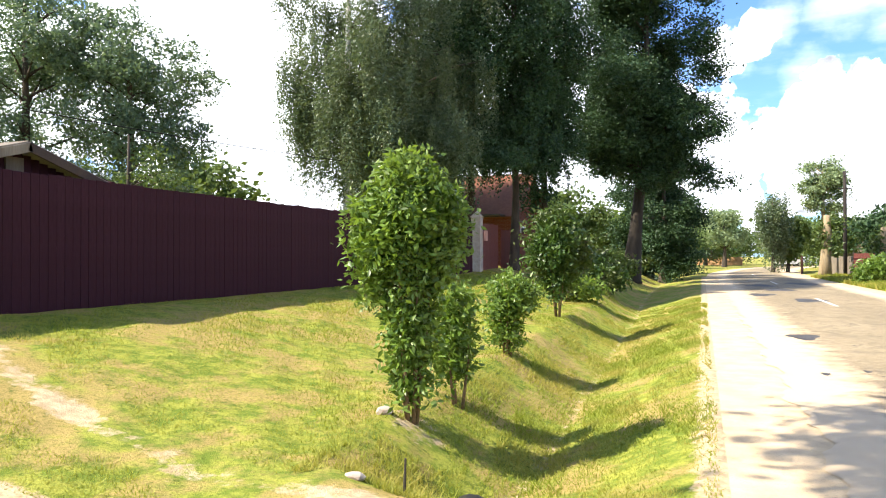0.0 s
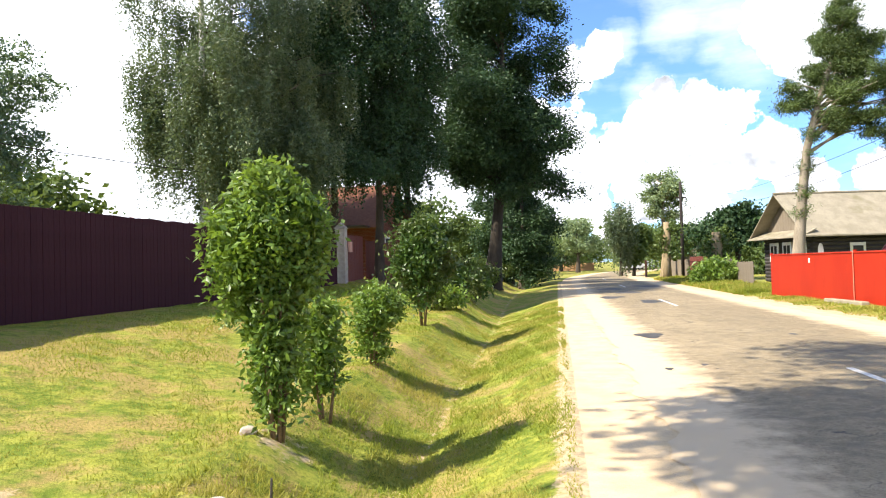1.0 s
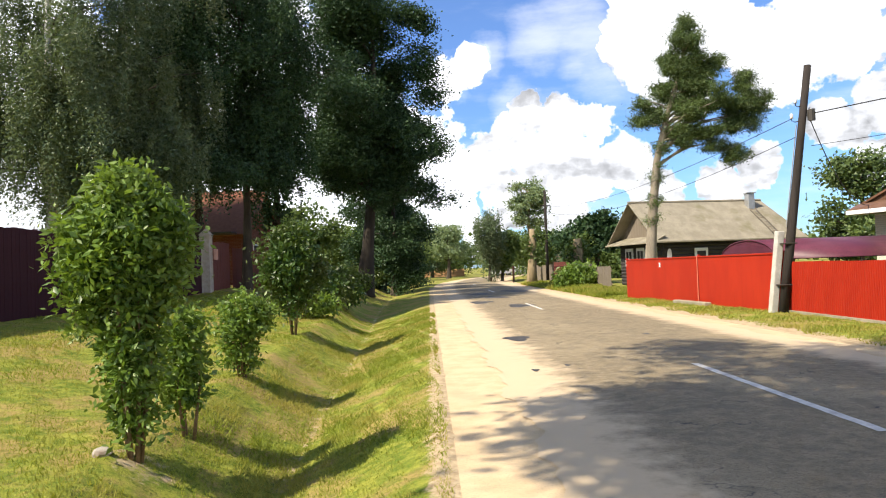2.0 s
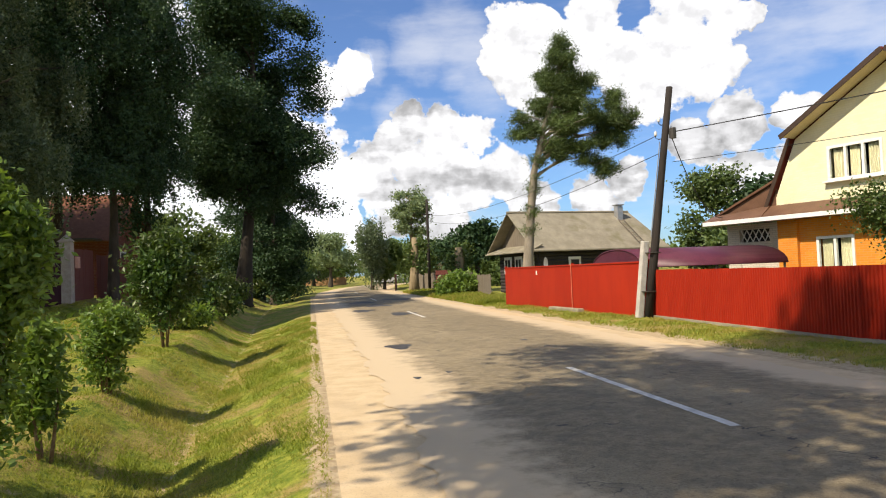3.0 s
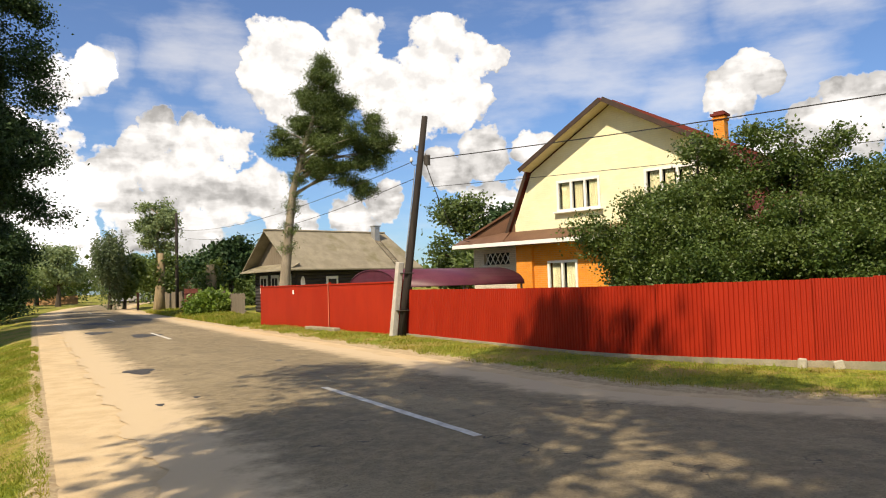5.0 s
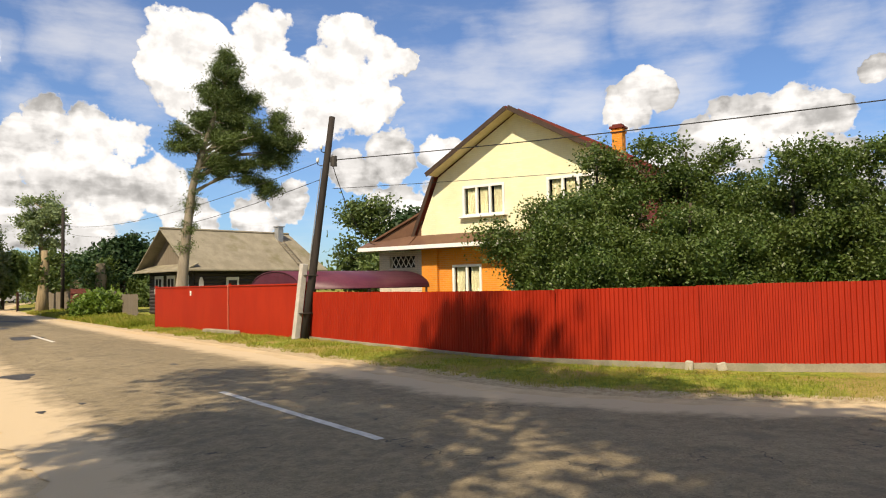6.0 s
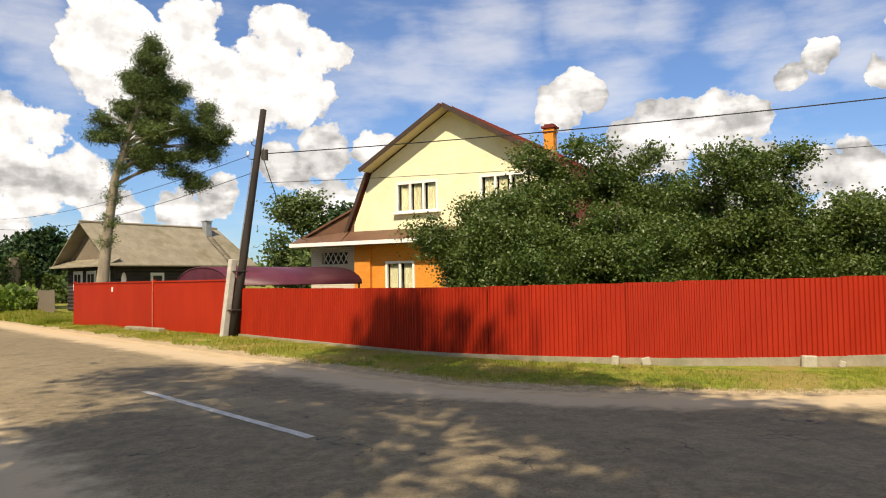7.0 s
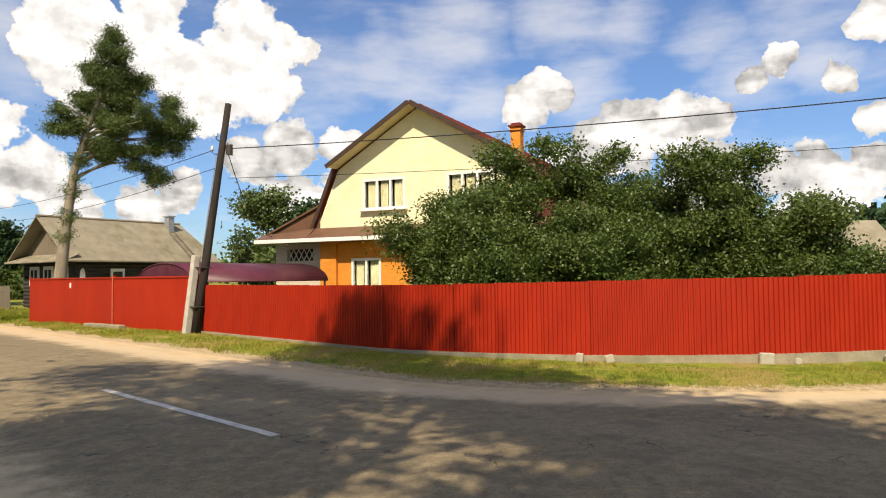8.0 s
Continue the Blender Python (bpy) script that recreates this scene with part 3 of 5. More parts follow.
def strip(name, x0, x1, z, mat, label, ragged=0.08, step=0.18, y0=-30.0, y1=140.0, across=14, dust=None, swing=False):
    ys = spaced([(y0, 0), (2.0, 2.0), (30, step), (60, 0.6), (y1, 4.0)])
    t = np.linspace(0, 1, across)
    wob = lambda s: ragged * (0.6 * np.sin(ys * 1.9 + s) + 0.5 * np.sin(ys * 4.7 + 2 * s) + 0.35 * np.sin(ys * 11.3 + s))
    lo = x0 + wob(0.3) + road_shift(ys)
    hi = x1 + wob(1.9) + road_shift(ys) + (verge_shift(ys) if swing else 0)
    X = lo[:, None] + (hi - lo)[:, None] * t
    Y = np.repeat(ys[:, None], across, 1)
    camber = 0.05 * (1 - ((X - road_shift(Y) - 4.05) / 3.0) ** 2).clip(0, 1)
    Z = z + (camber if dust is not None else 0 * X)
    ix = np.arange(X.size).reshape(X.shape)
    q = np.stack([ix[:-1, :-1], ix[:-1, 1:], ix[1:, 1:], ix[1:, :-1]], -1).reshape(-1, 4)
    ob = new(name, quick_mesh(name, np.stack([X, Y, Z], -1).reshape(-1, 3), q, mat, True))
    tagged(ob, label, "road", kind="structure")
    if dust is not None:
        d = np.maximum(1 - smooth_step(0.0, dust[0], X - lo[:, None]), 1 - smooth_step(0.0, dust[1], hi[:, None] - X))
        ob.data.attributes.new("dirt", "FLOAT", "POINT").data.foreach_set("value", d.astype(np.float32).ravel())
    return ob


shoulder = strip("sand_shoulder", 0.12, 7.55, -0.012, SAND, "pale sandy road shoulder beside worn asphalt", 0.07, across=6, swing=True)
road = strip("road", 0.95, 6.95, -0.002, ASPHALT, "grey worn village asphalt road, patched and dusty", 0.10, across=48, dust=(1.9, 1.7), swing=True)


def road_z(x, y):
    return 0.05 * max(0.0, 1 - ((x - float(road_shift(y)) - 4.05) / 3.0) ** 2) - 0.002


def dash(x, y0, y1):
    s = Shape()
    n = 14
    for i in range(n):
        a, b = y0 + (y1 - y0) * i / n, y0 + (y1 - y0) * (i + 1) / n
        w = 0.055
        ring = [(x - w, a, 0), (x + w, a, 0), (x + w, b, 0), (x - w, b, 0)]
        s.add([(px + 0.006 * math.sin(9 * py), py, road_z(px, py) + 0.004) for px, py, _ in ring], [(0, 1, 2, 3)])
    return solo("road_marking", s, ROAD_PAINT, "worn white dashed centre line on the asphalt", "marking", group="centre line dashes", kind="structure")


for y0 in (6.1, 24.6, 43.0, 62.0):
    dash(3.9 + float(road_shift(y0)), y0, y0 + 4.4)


def patch(x, y, rx, ry, seed):
    r = random.Random(seed)
    pts = []
    for k in range(22):
        a = 2 * math.pi * k / 22
        q = 1 + 0.22 * math.sin(3 * a + seed) + r.uniform(-0.12, 0.12)
        pts.append((x + rx * q * math.cos(a), y + ry * q * math.sin(a)))
    s = Shape()
    s.add([(x, y, road_z(x, y) + 0.006)] + [(px, py, road_z(px, py) + 0.003) for px, py in pts], [(0, 1 + k, 1 + (k + 1) % 22) for k in range(22)])
    return solo("tar_patch", s, TAR, "dark tar repair patch in the worn asphalt", "road patch", group="road patches", kind="structure")


for k, spec in enumerate(((1.85, 15.4, 0.26, 0.5), (2.25, 31.5, 0.5, 1.0), (3.5, 27.6, 0.5, 1.0), (3.35, 36.0, 0.6, 1.3), (2.9, 41.0, 0.7, 1.4), (4.6, 15.1, 0.07, 0.16), (5.3, 44.0, 0.8, 1.8), (1.55, 10.7, 0.06, 0.12), (2.1, 11.0, 0.05, 0.10))):
    patch(*spec, k)

# ---- plants ----


def leaves_mesh(name, centres, size, mat, flat=0.0, long=1.6, droop=0.0):
    """Folded leaves round the given places: each four corners and two faces."""
    c = np.asarray(centres, float)
    n = len(c)
    d = rng.normal(size=(n, 3))
    d[:, 2] = d[:, 2] * (1 - flat) - droop
    d /= np.linalg.norm(d, axis=1, keepdims=True)
    e = np.cross(d, rng.normal(size=(n, 3)))
    e /= np.linalg.norm(e, axis=1, keepdims=True) + 1e-9
    up = np.cross(d, e)
    s = size * rng.uniform(0.6, 1.25, (n, 1))
    tip, mid = c + d * s * long, c + d * s * long * 0.45
    v = np.stack([c, mid + e * s * 0.5 + up * s * 0.14, tip, mid - e * s * 0.5 + up * s * 0.14], 1).reshape(-1, 3)
    b = (np.arange(n) * 4)[:, None]
    f = np.concatenate([b + [0, 1, 2], b + [0, 2, 3]], 1).reshape(-1, 3)
    return quick_mesh(name, v, f, mat)


def in_lobes(lobes, n, shell=0.55):
    """Places in ellipsoids (x, y, z, rx, ry, rz), more of them near the outside."""
    lobes = np.asarray(lobes, float)
    w = (lobes[:, 3] * lobes[:, 4] * lobes[:, 5]) ** 0.75
    pick = rng.choice(len(lobes), n, p=w / w.sum())
    d = rng.normal(size=(n, 3))
    d /= np.linalg.norm(d, axis=1, keepdims=True)
    r = rng.uniform(0, 1, (n, 1)) ** (1 / 3)
    r = shell + (1 - shell) * r
    r *= 1 + 0.16 * rng.normal(size=(n, 1))
    return lobes[pick, :3] + d * r * lobes[pick, 3:], pick


def crown_mesh(name, lobes, clumps, per, spread, size, mat, hang=0.0, shell=0.55, flat=0.2, long=1.6):
    centres, _ = in_lobes(lobes, clumps, shell)
    k = rng.uniform(0.5, 1.5, clumps) * per
    k = np.maximum(k.astype(int), 3)
    who = np.repeat(np.arange(clumps), k)
    off = rng.normal(size=(len(who), 3)) * spread * rng.uniform(0.6, 1.4, clumps)[who][:, None]
    off[:, 2] *= 0.6
    if hang:
        drop = rng.uniform(0, 1, len(who))
        off[:, :2] *= 0.16
        off[:, 2] = -drop * hang * rng.uniform(0.4, 1.3, clumps)[who] + rng.normal(size=len(who)) * 0.06
    return leaves_mesh(name, centres[who] + off, size, mat, flat, long, 0.7 if hang else 0.15)


def limbs(parent, trunk, ends, r0, bark, start=0.35, sides=6):
    """Limbs from the trunk's line to the given ends, bowed upwards and tapered."""
    trunk = [Vector(p) for p in trunk]
    for e in ends:
        e = Vector(e)
        reach = math.hypot(e.x - trunk[-1].x * 0.5, e.y - trunk[-1].y * 0.5)
        z = max(e.z - random.uniform(0.25, 0.75) * reach, trunk[-1].z * start * random.uniform(0.8, 1.1))
        i = 0
        while i < len(trunk) - 2 and trunk[i + 1].z < z:
            i += 1
        q = min(max((z - trunk[i].z) / (trunk[i + 1].z - trunk[i].z), 0.0), 0.95)
        a, t = trunk[i].lerp(trunk[i + 1], q), (i + q) / (len(trunk) - 1)
        m = a.lerp(e, 0.5) + Vector((random.uniform(-0.2, 0.2), random.uniform(-0.2, 0.2), 0.10 * (e - a).length))
        r = r0 * (1 - 0.6 * t)
        shape = Shape().tube([a, a.lerp(m, 0.5) + Vector((0, 0, 0.04)), m, m.lerp(e, 0.55), e], [r, r * 0.8, r * 0.6, r * 0.35, r * 0.12], sides)
        part("limb", shape, bark, parent, smooth=True)


def tree(name, at, trunk, r0, lobes, clumps, per, spread, size, leaf_mat, bark, label, category="tree", hang=0.0, group="", shell=0.55, twigs=26, flare=1.35, start=0.35, long=1.6):
    """A tree: trunk with limbs, and a crown of leaf clumps. trunk and lobes are measured from its foot."""
    ob = thing(name, at, label, category, group)
    s = Shape()
    pts = [Vector(p) for p in trunk]
    n = len(pts)
    s.tube([pts[0] - Vector((0, 0, 0.25))] + pts, [r0 * flare * 1.15] + [r0 * (flare if i == 0 else 1) * (1 - 0.85 * i / (n - 1)) + 0.01 for i in range(n)], 12)
    part("trunk", s, bark, ob, smooth=True)
    ends, _ = in_lobes(lobes, twigs, 0.45)
    limbs(ob, trunk, ends, r0 * 0.38, BARK if bark is BARK_BIRCH else bark, start)
    part("crown", crown_mesh("crown", lobes, clumps, per, spread, size, leaf_mat, hang, shell, long=long), leaf_mat, ob)
    return ob


def finer(lobes, n, scale, seed):
    """Each lobe broken into n smaller ones."""
    r = np.random.default_rng(seed)
    out = []
    for x, y, z, a, c, e in lobes:
        for _ in range(n):
            d = r.normal(size=3)
            d /= np.linalg.norm(d)
            q = r.uniform(0.35, 1.0)
            s = scale * r.uniform(0.7, 1.3)
            out.append((x + d[0] * a * q, y + d[1] * c * q, z + d[2] * e * q, a * s, c * s, e * s))
    return out


def scatter_lobes(n, centre, radii, lobe, seed):
    """Lobes spread through an ellipsoid, for an uneven outline."""
    r = np.random.default_rng(seed)
    d = r.normal(size=(n, 3))
    d /= np.linalg.norm(d, axis=1, keepdims=True)
    p = np.asarray(centre) + d * np.asarray(radii) * (r.uniform(0.15, 1, (n, 1)) ** 0.5)
    s = lobe * r.uniform(0.65, 1.35, (n, 1))
    return np.concatenate([p, s, s, s * 0.8], 1)


def gz(x, y):
    return float(ground_z(x, y))


def shrub(at, lobes, clumps, per, spread, size, mat, label, stems, height, group=""):
    ob = thing("shrub", at, label, "shrub", group)
    for k in range(stems):
        a = 2 * math.pi * k / stems + random.uniform(-0.4, 0.4)
        lean = random.uniform(0.05, 0.2) * height * 0.5
        x, y = math.cos(a), math.sin(a)
        s = Shape()
        s.tube([(x * 0.05, y * 0.05, -0.08), (x * (0.06 + lean * 0.3), y * (0.06 + lean * 0.3), height * 0.25), (x * (0.06 + lean * 0.7), y * (0.06 + lean * 0.7), height * 0.55), (x * lean * 1.3, y * lean * 1.3, height * 0.9)], [0.022, 0.018, 0.012, 0.005], 6)
        part("stem", s, STEM, ob, smooth=True)
    part("foliage", crown_mesh("foliage", lobes, clumps, per, spread, size, mat, 0, 0.35, 0.1, 2.3), mat, ob)
    return ob


# shrubs along the ditch
shrub((-2.80, 6.68, gz(-2.80, 6.68)), [(-0.05, 0, 2.0, 0.45, 0.45, 0.55), (0.0, 0, 2.5, 0.26, 0.26, 0.26), (-0.26, 0, 1.7, 0.32, 0.32, 0.34), (0.15, 0.1, 1.75, 0.30, 0.3, 0.40), (0.0, 0, 1.1, 0.24, 0.24, 0.42), (0.02, 0, 0.5, 0.20, 0.20, 0.33), (-0.45, 0, 2.05, 0.18, 0.18, 0.2), (0.36, 0.1, 2.15, 0.16, 0.16, 0.22), (-0.35, 0, 1.3, 0.16, 0.16, 0.16)],
      760, 26, 0.078, 0.040, LEAF_SHRUB, "tall leafy green shrub with several thin stems", 8, 2.4, "shrubs along the ditch")
shrub((-2.72, 7.9, gz(-2.72, 7.9)), [(0, 0, 1.0, 0.20, 0.2, 0.45), (-0.08, 0, 0.6, 0.18, 0.18, 0.35)], 110, 20, 0.08, 0.048, LEAF_SHRUB, "slim young shrub behind the tall one", 3, 1.0, "shrubs along the ditch")
shrub((-3.08, 11.5, gz(-3.08, 11.5)), [(0.08, 0, 1.0, 0.34, 0.34, 0.36), (0.0, 0, 0.5, 0.25, 0.25, 0.42), (0.24, 0.1, 0.95, 0.20, 0.20, 0.25)],
      230, 24, 0.075, 0.042, LEAF_SHRUB, "small rounded bright green shrub on the lawn", 5, 1.3, "shrubs along the ditch")
shrub((-3.6, 18.6, gz(-3.6, 18.6)), [(0, 0, 2.0, 0.66, 0.66, 0.75), (-0.42, 0, 1.6, 0.45, 0.45, 0.45), (0.4, 0.2, 1.6, 0.45, 0.45, 0.5), (0.0, 0, 0.95, 0.42, 0.42, 0.5), (0.05, 0, 2.7, 0.34, 0.34, 0.3), (-0.3, 0, 2.5, 0.22, 0.22, 0.3)],
      420, 22, 0.13, 0.064, LEAF_SHRUB_DARK, "dark green shrub with reddish shoots beside the ditch", 6, 2.6, "shrubs along the ditch")
shrub((-4.4, 24.5, gz(-4.4, 24.5)), [(0, 0, 0.55, 0.8, 0.6, 0.5), (0.7, 0.3, 0.4, 0.5, 0.5, 0.35)], 160, 12, 0.14, 0.08, LEAF_SHRUB, "low spreading green shrub in the lawn", 4, 0.8, "shrubs along the ditch")
shrub((-3.9, 30.0, gz(-3.9, 30.0)), [(0, 0, 0.7, 0.8, 0.8, 0.6), (0.6, 0.3, 0.5, 0.5, 0.5, 0.4)], 160, 12, 0.16, 0.09, LEAF_SHRUB_DARK, "low dark green shrub near the old lime", 4, 1.0, "shrubs along the ditch")
shrub((9.5, 45.0, gz(9.5, 45)), [(0, 0, 0.8, 1.2, 1.0, 0.7), (0.9, 0.3, 0.6, 0.8, 0.8, 0.5), (-0.8, 0, 0.55, 0.7, 0.7, 0.45)], 260, 14, 0.2, 0.13, LEAF_SHRUB, "broad green lilac shrub on the roadside verge", 5, 1.2)

# weeping birches behind the dark fence
for k, (bx, by, h, wide) in enumerate(((-13.8, 26.0, 17.5, 2.7), (-12.0, 28.5, 19.0, 3.0), (-10.4, 32.0, 19.0, 3.2), (-8.6, 33.5, 18.5, 3.1), (-7.6, 35.5, 17.0, 2.0), (-15.0, 37.5, 17.0, 3.2))):
    weeping = k < 2
    lob = np.concatenate([scatter_lobes(18, (0, 0, h * 0.60), (wide, wide, h * 0.34), 1.35, 40 + k), scatter_lobes(10, (0, 0, h * (0.34 if weeping else 0.44 if k == 4 else 0.27)), (wide, wide, h * 0.10), 1.15, 60 + k)])
    if not weeping:
        lob = np.concatenate([lob, scatter_lobes(9, (0, 0, h * 0.5), (wide * 0.6, wide * 0.6, h * 0.2), 1.3, 70 + k)])
    lob = finer(lob, 7 if weeping else 4, 0.34 if weeping else 0.5, 50 + k)
    trunk = [(0, 0, 0), (0.1, 0, h * 0.2), (0.0, 0.1, h * 0.45), (0.15, 0, h * 0.7), (0.1, 0, h * 0.95)]
    if weeping:
        tree("birch", (bx, by, gz(bx, by)), trunk, 0.20, lob, 3300, 40, 0.42, 0.058, LEAF_BIRCH, BARK_BIRCH, "tall weeping birch with hanging twigs and pale bark", hang=2.6, group="trees behind the dark fence", twigs=30, shell=0.2, long=2.2)
    else:
        tree("broadleaf_tree", (bx, by, gz(bx, by)), trunk, 0.20, lob, 1700, 40, 0.42, 0.085, LEAF_LIME, BARK, "tall dense dark green tree behind the fence", hang=1.2 if k == 3 else 0.0, group="trees behind the dark fence", twigs=30, shell=0.3)

# old limes along the verge
def lime(x, y, h, wide, seed, leaves, label, lean=0.6):
    lob = np.concatenate([scatter_lobes(30, (lean, 0, h * 0.62), (wide, wide, h * 0.34), 1.45, seed), scatter_lobes(9, (lean * 0.8, -0.9, h * 0.36), (wide * 0.7, wide * 0.75, h * 0.07), 1.2, seed + 1),
                          [(lean + wide * 0.95, 0, h * 0.27, 0.9, 0.9, 0.45), (lean + wide * 0.70, 0, h * 0.31, 0.9, 0.9, 0.6), (lean + wide * 0.95, 0, h * 0.56, 1.1, 1.1, 0.9), (lean + wide * 0.9, 0, h * 0.44, 1.2, 1.1, 0.8), (lean + wide * 0.5, 0, h * 0.38, 1.2, 1.2, 0.8), (lean + wide * 0.75, 0, h * 0.68, 1.4, 1.3, 1.1), (lean + wide * 0.7, 0, h * 0.79, 1.4, 1.3, 1.1), (lean + wide * 0.45, 0, h * 0.90, 1.3, 1.2, 1.0), (lean, -0.5, h * 0.45, 1.6, 1.2, 1.2)]])
    return tree("lime_tree", (x, y, gz(x, y)), [(0, 0, 0), (0.3, 0, h * 0.14), (lean * 0.7, 0, h * 0.32), (lean, 0, h * 0.6), (lean, 0, h * 0.9)], 0.46, finer(lob, 4, 0.46, seed), leaves, 42, 0.40, 0.115, LEAF_LIME, BARK_SHADED, label, group="roadside limes", twigs=34, start=0.3)


lime(-4.1, 44.5, 21.5, 3.9, 5, 4200, "large old lime with leaning shaded trunk on the verge", 1.0)
for k, (lx, ly, h, w) in enumerate(((-2.6, 54.0, 10.5, 2.5), (-4.0, 58.0, 11.0, 3.2), (-3.0, 68.0, 10.0, 3.2))):
    lob = np.concatenate([scatter_lobes(16, (0, 0, h * 0.55), (w, w, h * 0.38), 1.2, 80 + k), scatter_lobes(8, (0, 0, h * 0.18), (w, w, h * 0.12), 1.1, 90 + k)])
    tree("lime_tree", (lx, ly, gz(lx, ly)), [(0, 0, 0), (0.1, 0, h * 0.2), (0.0, 0, h * 0.5), (0, 0, h * 0.85)], 0.35, finer(lob, 3, 0.5, 95 + k), 1100, 32, 0.36, 0.13, LEAF_LIME, BARK, "dense dark green lime in the roadside row", group="roadside limes", twigs=18)

# trees behind the shed
tree("maple_tree", (-19.6, 20.2, gz(-19.6, 20.2)), [(0, 0, 0), (0, 0.1, 2.5), (0.1, 0, 5.0), (0, 0, 8.6)], 0.22, finer(scatter_lobes(30, (0, 0, 6.0), (2.6, 2.6, 4.0), 0.95, 21), 4, 0.5, 24), 1150, 30, 0.20, 0.085, LEAF_POPLAR_DARK, BARK, "dark green broadleaf tree with open airy crown", hang=0, group="trees behind the shed", shell=0.7)
tree("ash_tree", (-22.5, 18.3, gz(-22.5, 18.3)), [(0, 0, 0), (0, 0.1, 3), (0.1, 0, 6.0), (0, 0, 10.0)], 0.25, finer(scatter_lobes(34, (0.4, 0, 6.4), (3.4, 3.4, 5.0), 1.1, 22), 4, 0.5, 25), 1350, 30, 0.22, 0.085, LEAF_POPLAR_DARK, BARK, "light green broadleaf tree in the sun", group="trees behind the shed")
tree("apple_tree", (-13.5, 13.8, gz(-13.5, 13.8)), [(0, 0, 0), (0, 0, 1.2), (0.1, 0, 2.6), (0.1, 0, 3.9)], 0.10, scatter_lobes(8, (0, 0, 2.9), (0.8, 0.8, 0.8), 0.45, 23), 130, 22, 0.18, 0.060, LEAF_APPLE, BARK, "small light green tree behind the shed roof", group="trees behind the shed")

# tall trees by the lane that throw their shade over the road
for k, (tx, ty, h, cw, mid) in enumerate(((-5.4, -0.6, 21.5, 3.6, 12.4), (-1.6, -6.8, 18.0, 4.0, 12.4), (2.2, -13.0, 17.0, 4.4, 12.0))):
    lob = scatter_lobes(17, (0, 0, mid), (cw, cw, 4.0), 1.0, 120 + k)
    if k == 0:
        side = [(-0.5 * a, 0.87 * a, hh, r, r, 0.6 * r) for a, hh, r in ((3.6, 20.8, 0.9), (2.6, 20.2, 1.0), (2.0, 19.4, 0.8), (4.2, 18.2, 1.0), (3.0, 17.0, 1.2), (6.3, 16.6, 0.75), (5.2, 15.6, 0.7), (3.4, 14.8, 1.0))]
        side += [(-1.3, 2.2, 16.5, 1.1, 1.1, 0.7), (-0.6, 1.9, 16.4, 1.1, 1.1, 0.7), (-0.2, 0.6, 16.8, 1.0, 1.0, 0.7), (-1.6, 1.2, 15.0, 1.1, 1.1, 0.8)]
        lob = np.concatenate([lob, side])
    if k == 1:
        lob = np.concatenate([lob, [(-0.9, 3.4, 12.0, 1.2, 1.2, 0.7), (-2.0, 3.3, 11.6, 1.1, 1.1, 0.7)]])
    tree("birch", (tx, ty, gz(tx, ty)), [(0, 0, 0), (0.1, 0, h * 0.3), (0, 0, h * 0.6), (0, 0, h * 0.95)], 0.17, lob, 1000 if k == 0 else 760, 30, 0.42, 0.16, LEAF_BIRCH, BARK_BIRCH, "tall roadside birch that shades the asphalt", group="trees by the lane", twigs=18, start=0.5)

# pine with a bare grey trunk beside the gate
PINE_AT = (9.85, 31.6, 0.1)
spire = [(2.3, 0, 12.2, 0.45, 0.5, 0.5), (2.15, 0, 11.2, 0.8, 0.8, 0.7), (1.9, 0, 10.2, 0.95, 1.0, 0.8), (2.8, 0, 10.3, 0.85, 0.9, 0.8), (1.55, 0.2, 9.0, 0.9, 1.0, 0.7), (2.9, 0, 8.9, 0.9, 0.9, 0.7), (2.3, -0.3, 9.7, 0.9, 0.9, 0.9), (2.0, 0, 12.0, 0.3, 0.3, 0.3)]
skirts = [(0.85, 0, 9.3, 0.35, 0.4, 0.35), (0.0, 0, 8.5, 0.45, 0.4, 0.3), (0.5, 0.2, 7.9, 0.8, 0.7, 0.5), (1.6, 0, 7.3, 0.9, 0.8, 0.5), (2.9, 0, 7.2, 0.7, 0.7, 0.5), (2.2, 0, 8.1, 0.9, 0.8, 0.5), (1.9, 0, 6.9, 0.5, 0.5, 0.3)]
arm = [(4.1, 0, 7.9, 0.9, 0.8, 0.7), (4.9, 0, 9.4, 0.5, 0.5, 0.6), (4.6, 0, 8.8, 0.7, 0.7, 0.7), (5.2, 0, 8.5, 0.6, 0.6, 0.6), (3.9, 0, 8.6, 0.5, 0.5, 0.4), (5.0, 0, 7.7, 0.5, 0.5, 0.4), (3.3, 0, 6.7, 0.6, 0.5, 0.3), (4.2, 0, 6.1, 0.55, 0.5, 0.3), (3.9, 0, 6.5, 0.4, 0.4, 0.3)]
tufts = [(0.75, 0, 6.5, 0.3, 0.3, 0.35), (0.55, 0, 5.4, 0.25, 0.25, 0.5), (0.4, 0, 4.3, 0.25, 0.25, 0.4), (0.3, 0, 3.4, 0.22, 0.22, 0.3)]
tree("pine_tree", PINE_AT, [(0, 0, 0), (0.15, 0, 2.0), (0.35, 0, 4.0), (0.6, 0, 6.0), (1.15, 0, 8.0), (1.9, 0, 10.2), (2.3, 0, 12.2)], 0.27, finer(spire + skirts + arm + tufts, 10, 0.36, 31), 2400, 56, 0.15, 0.030, NEEDLE, BARK_GREY, "tall pine with bare grey trunk and one-sided crown", twigs=34, start=0.55, long=5.0, shell=0.1)

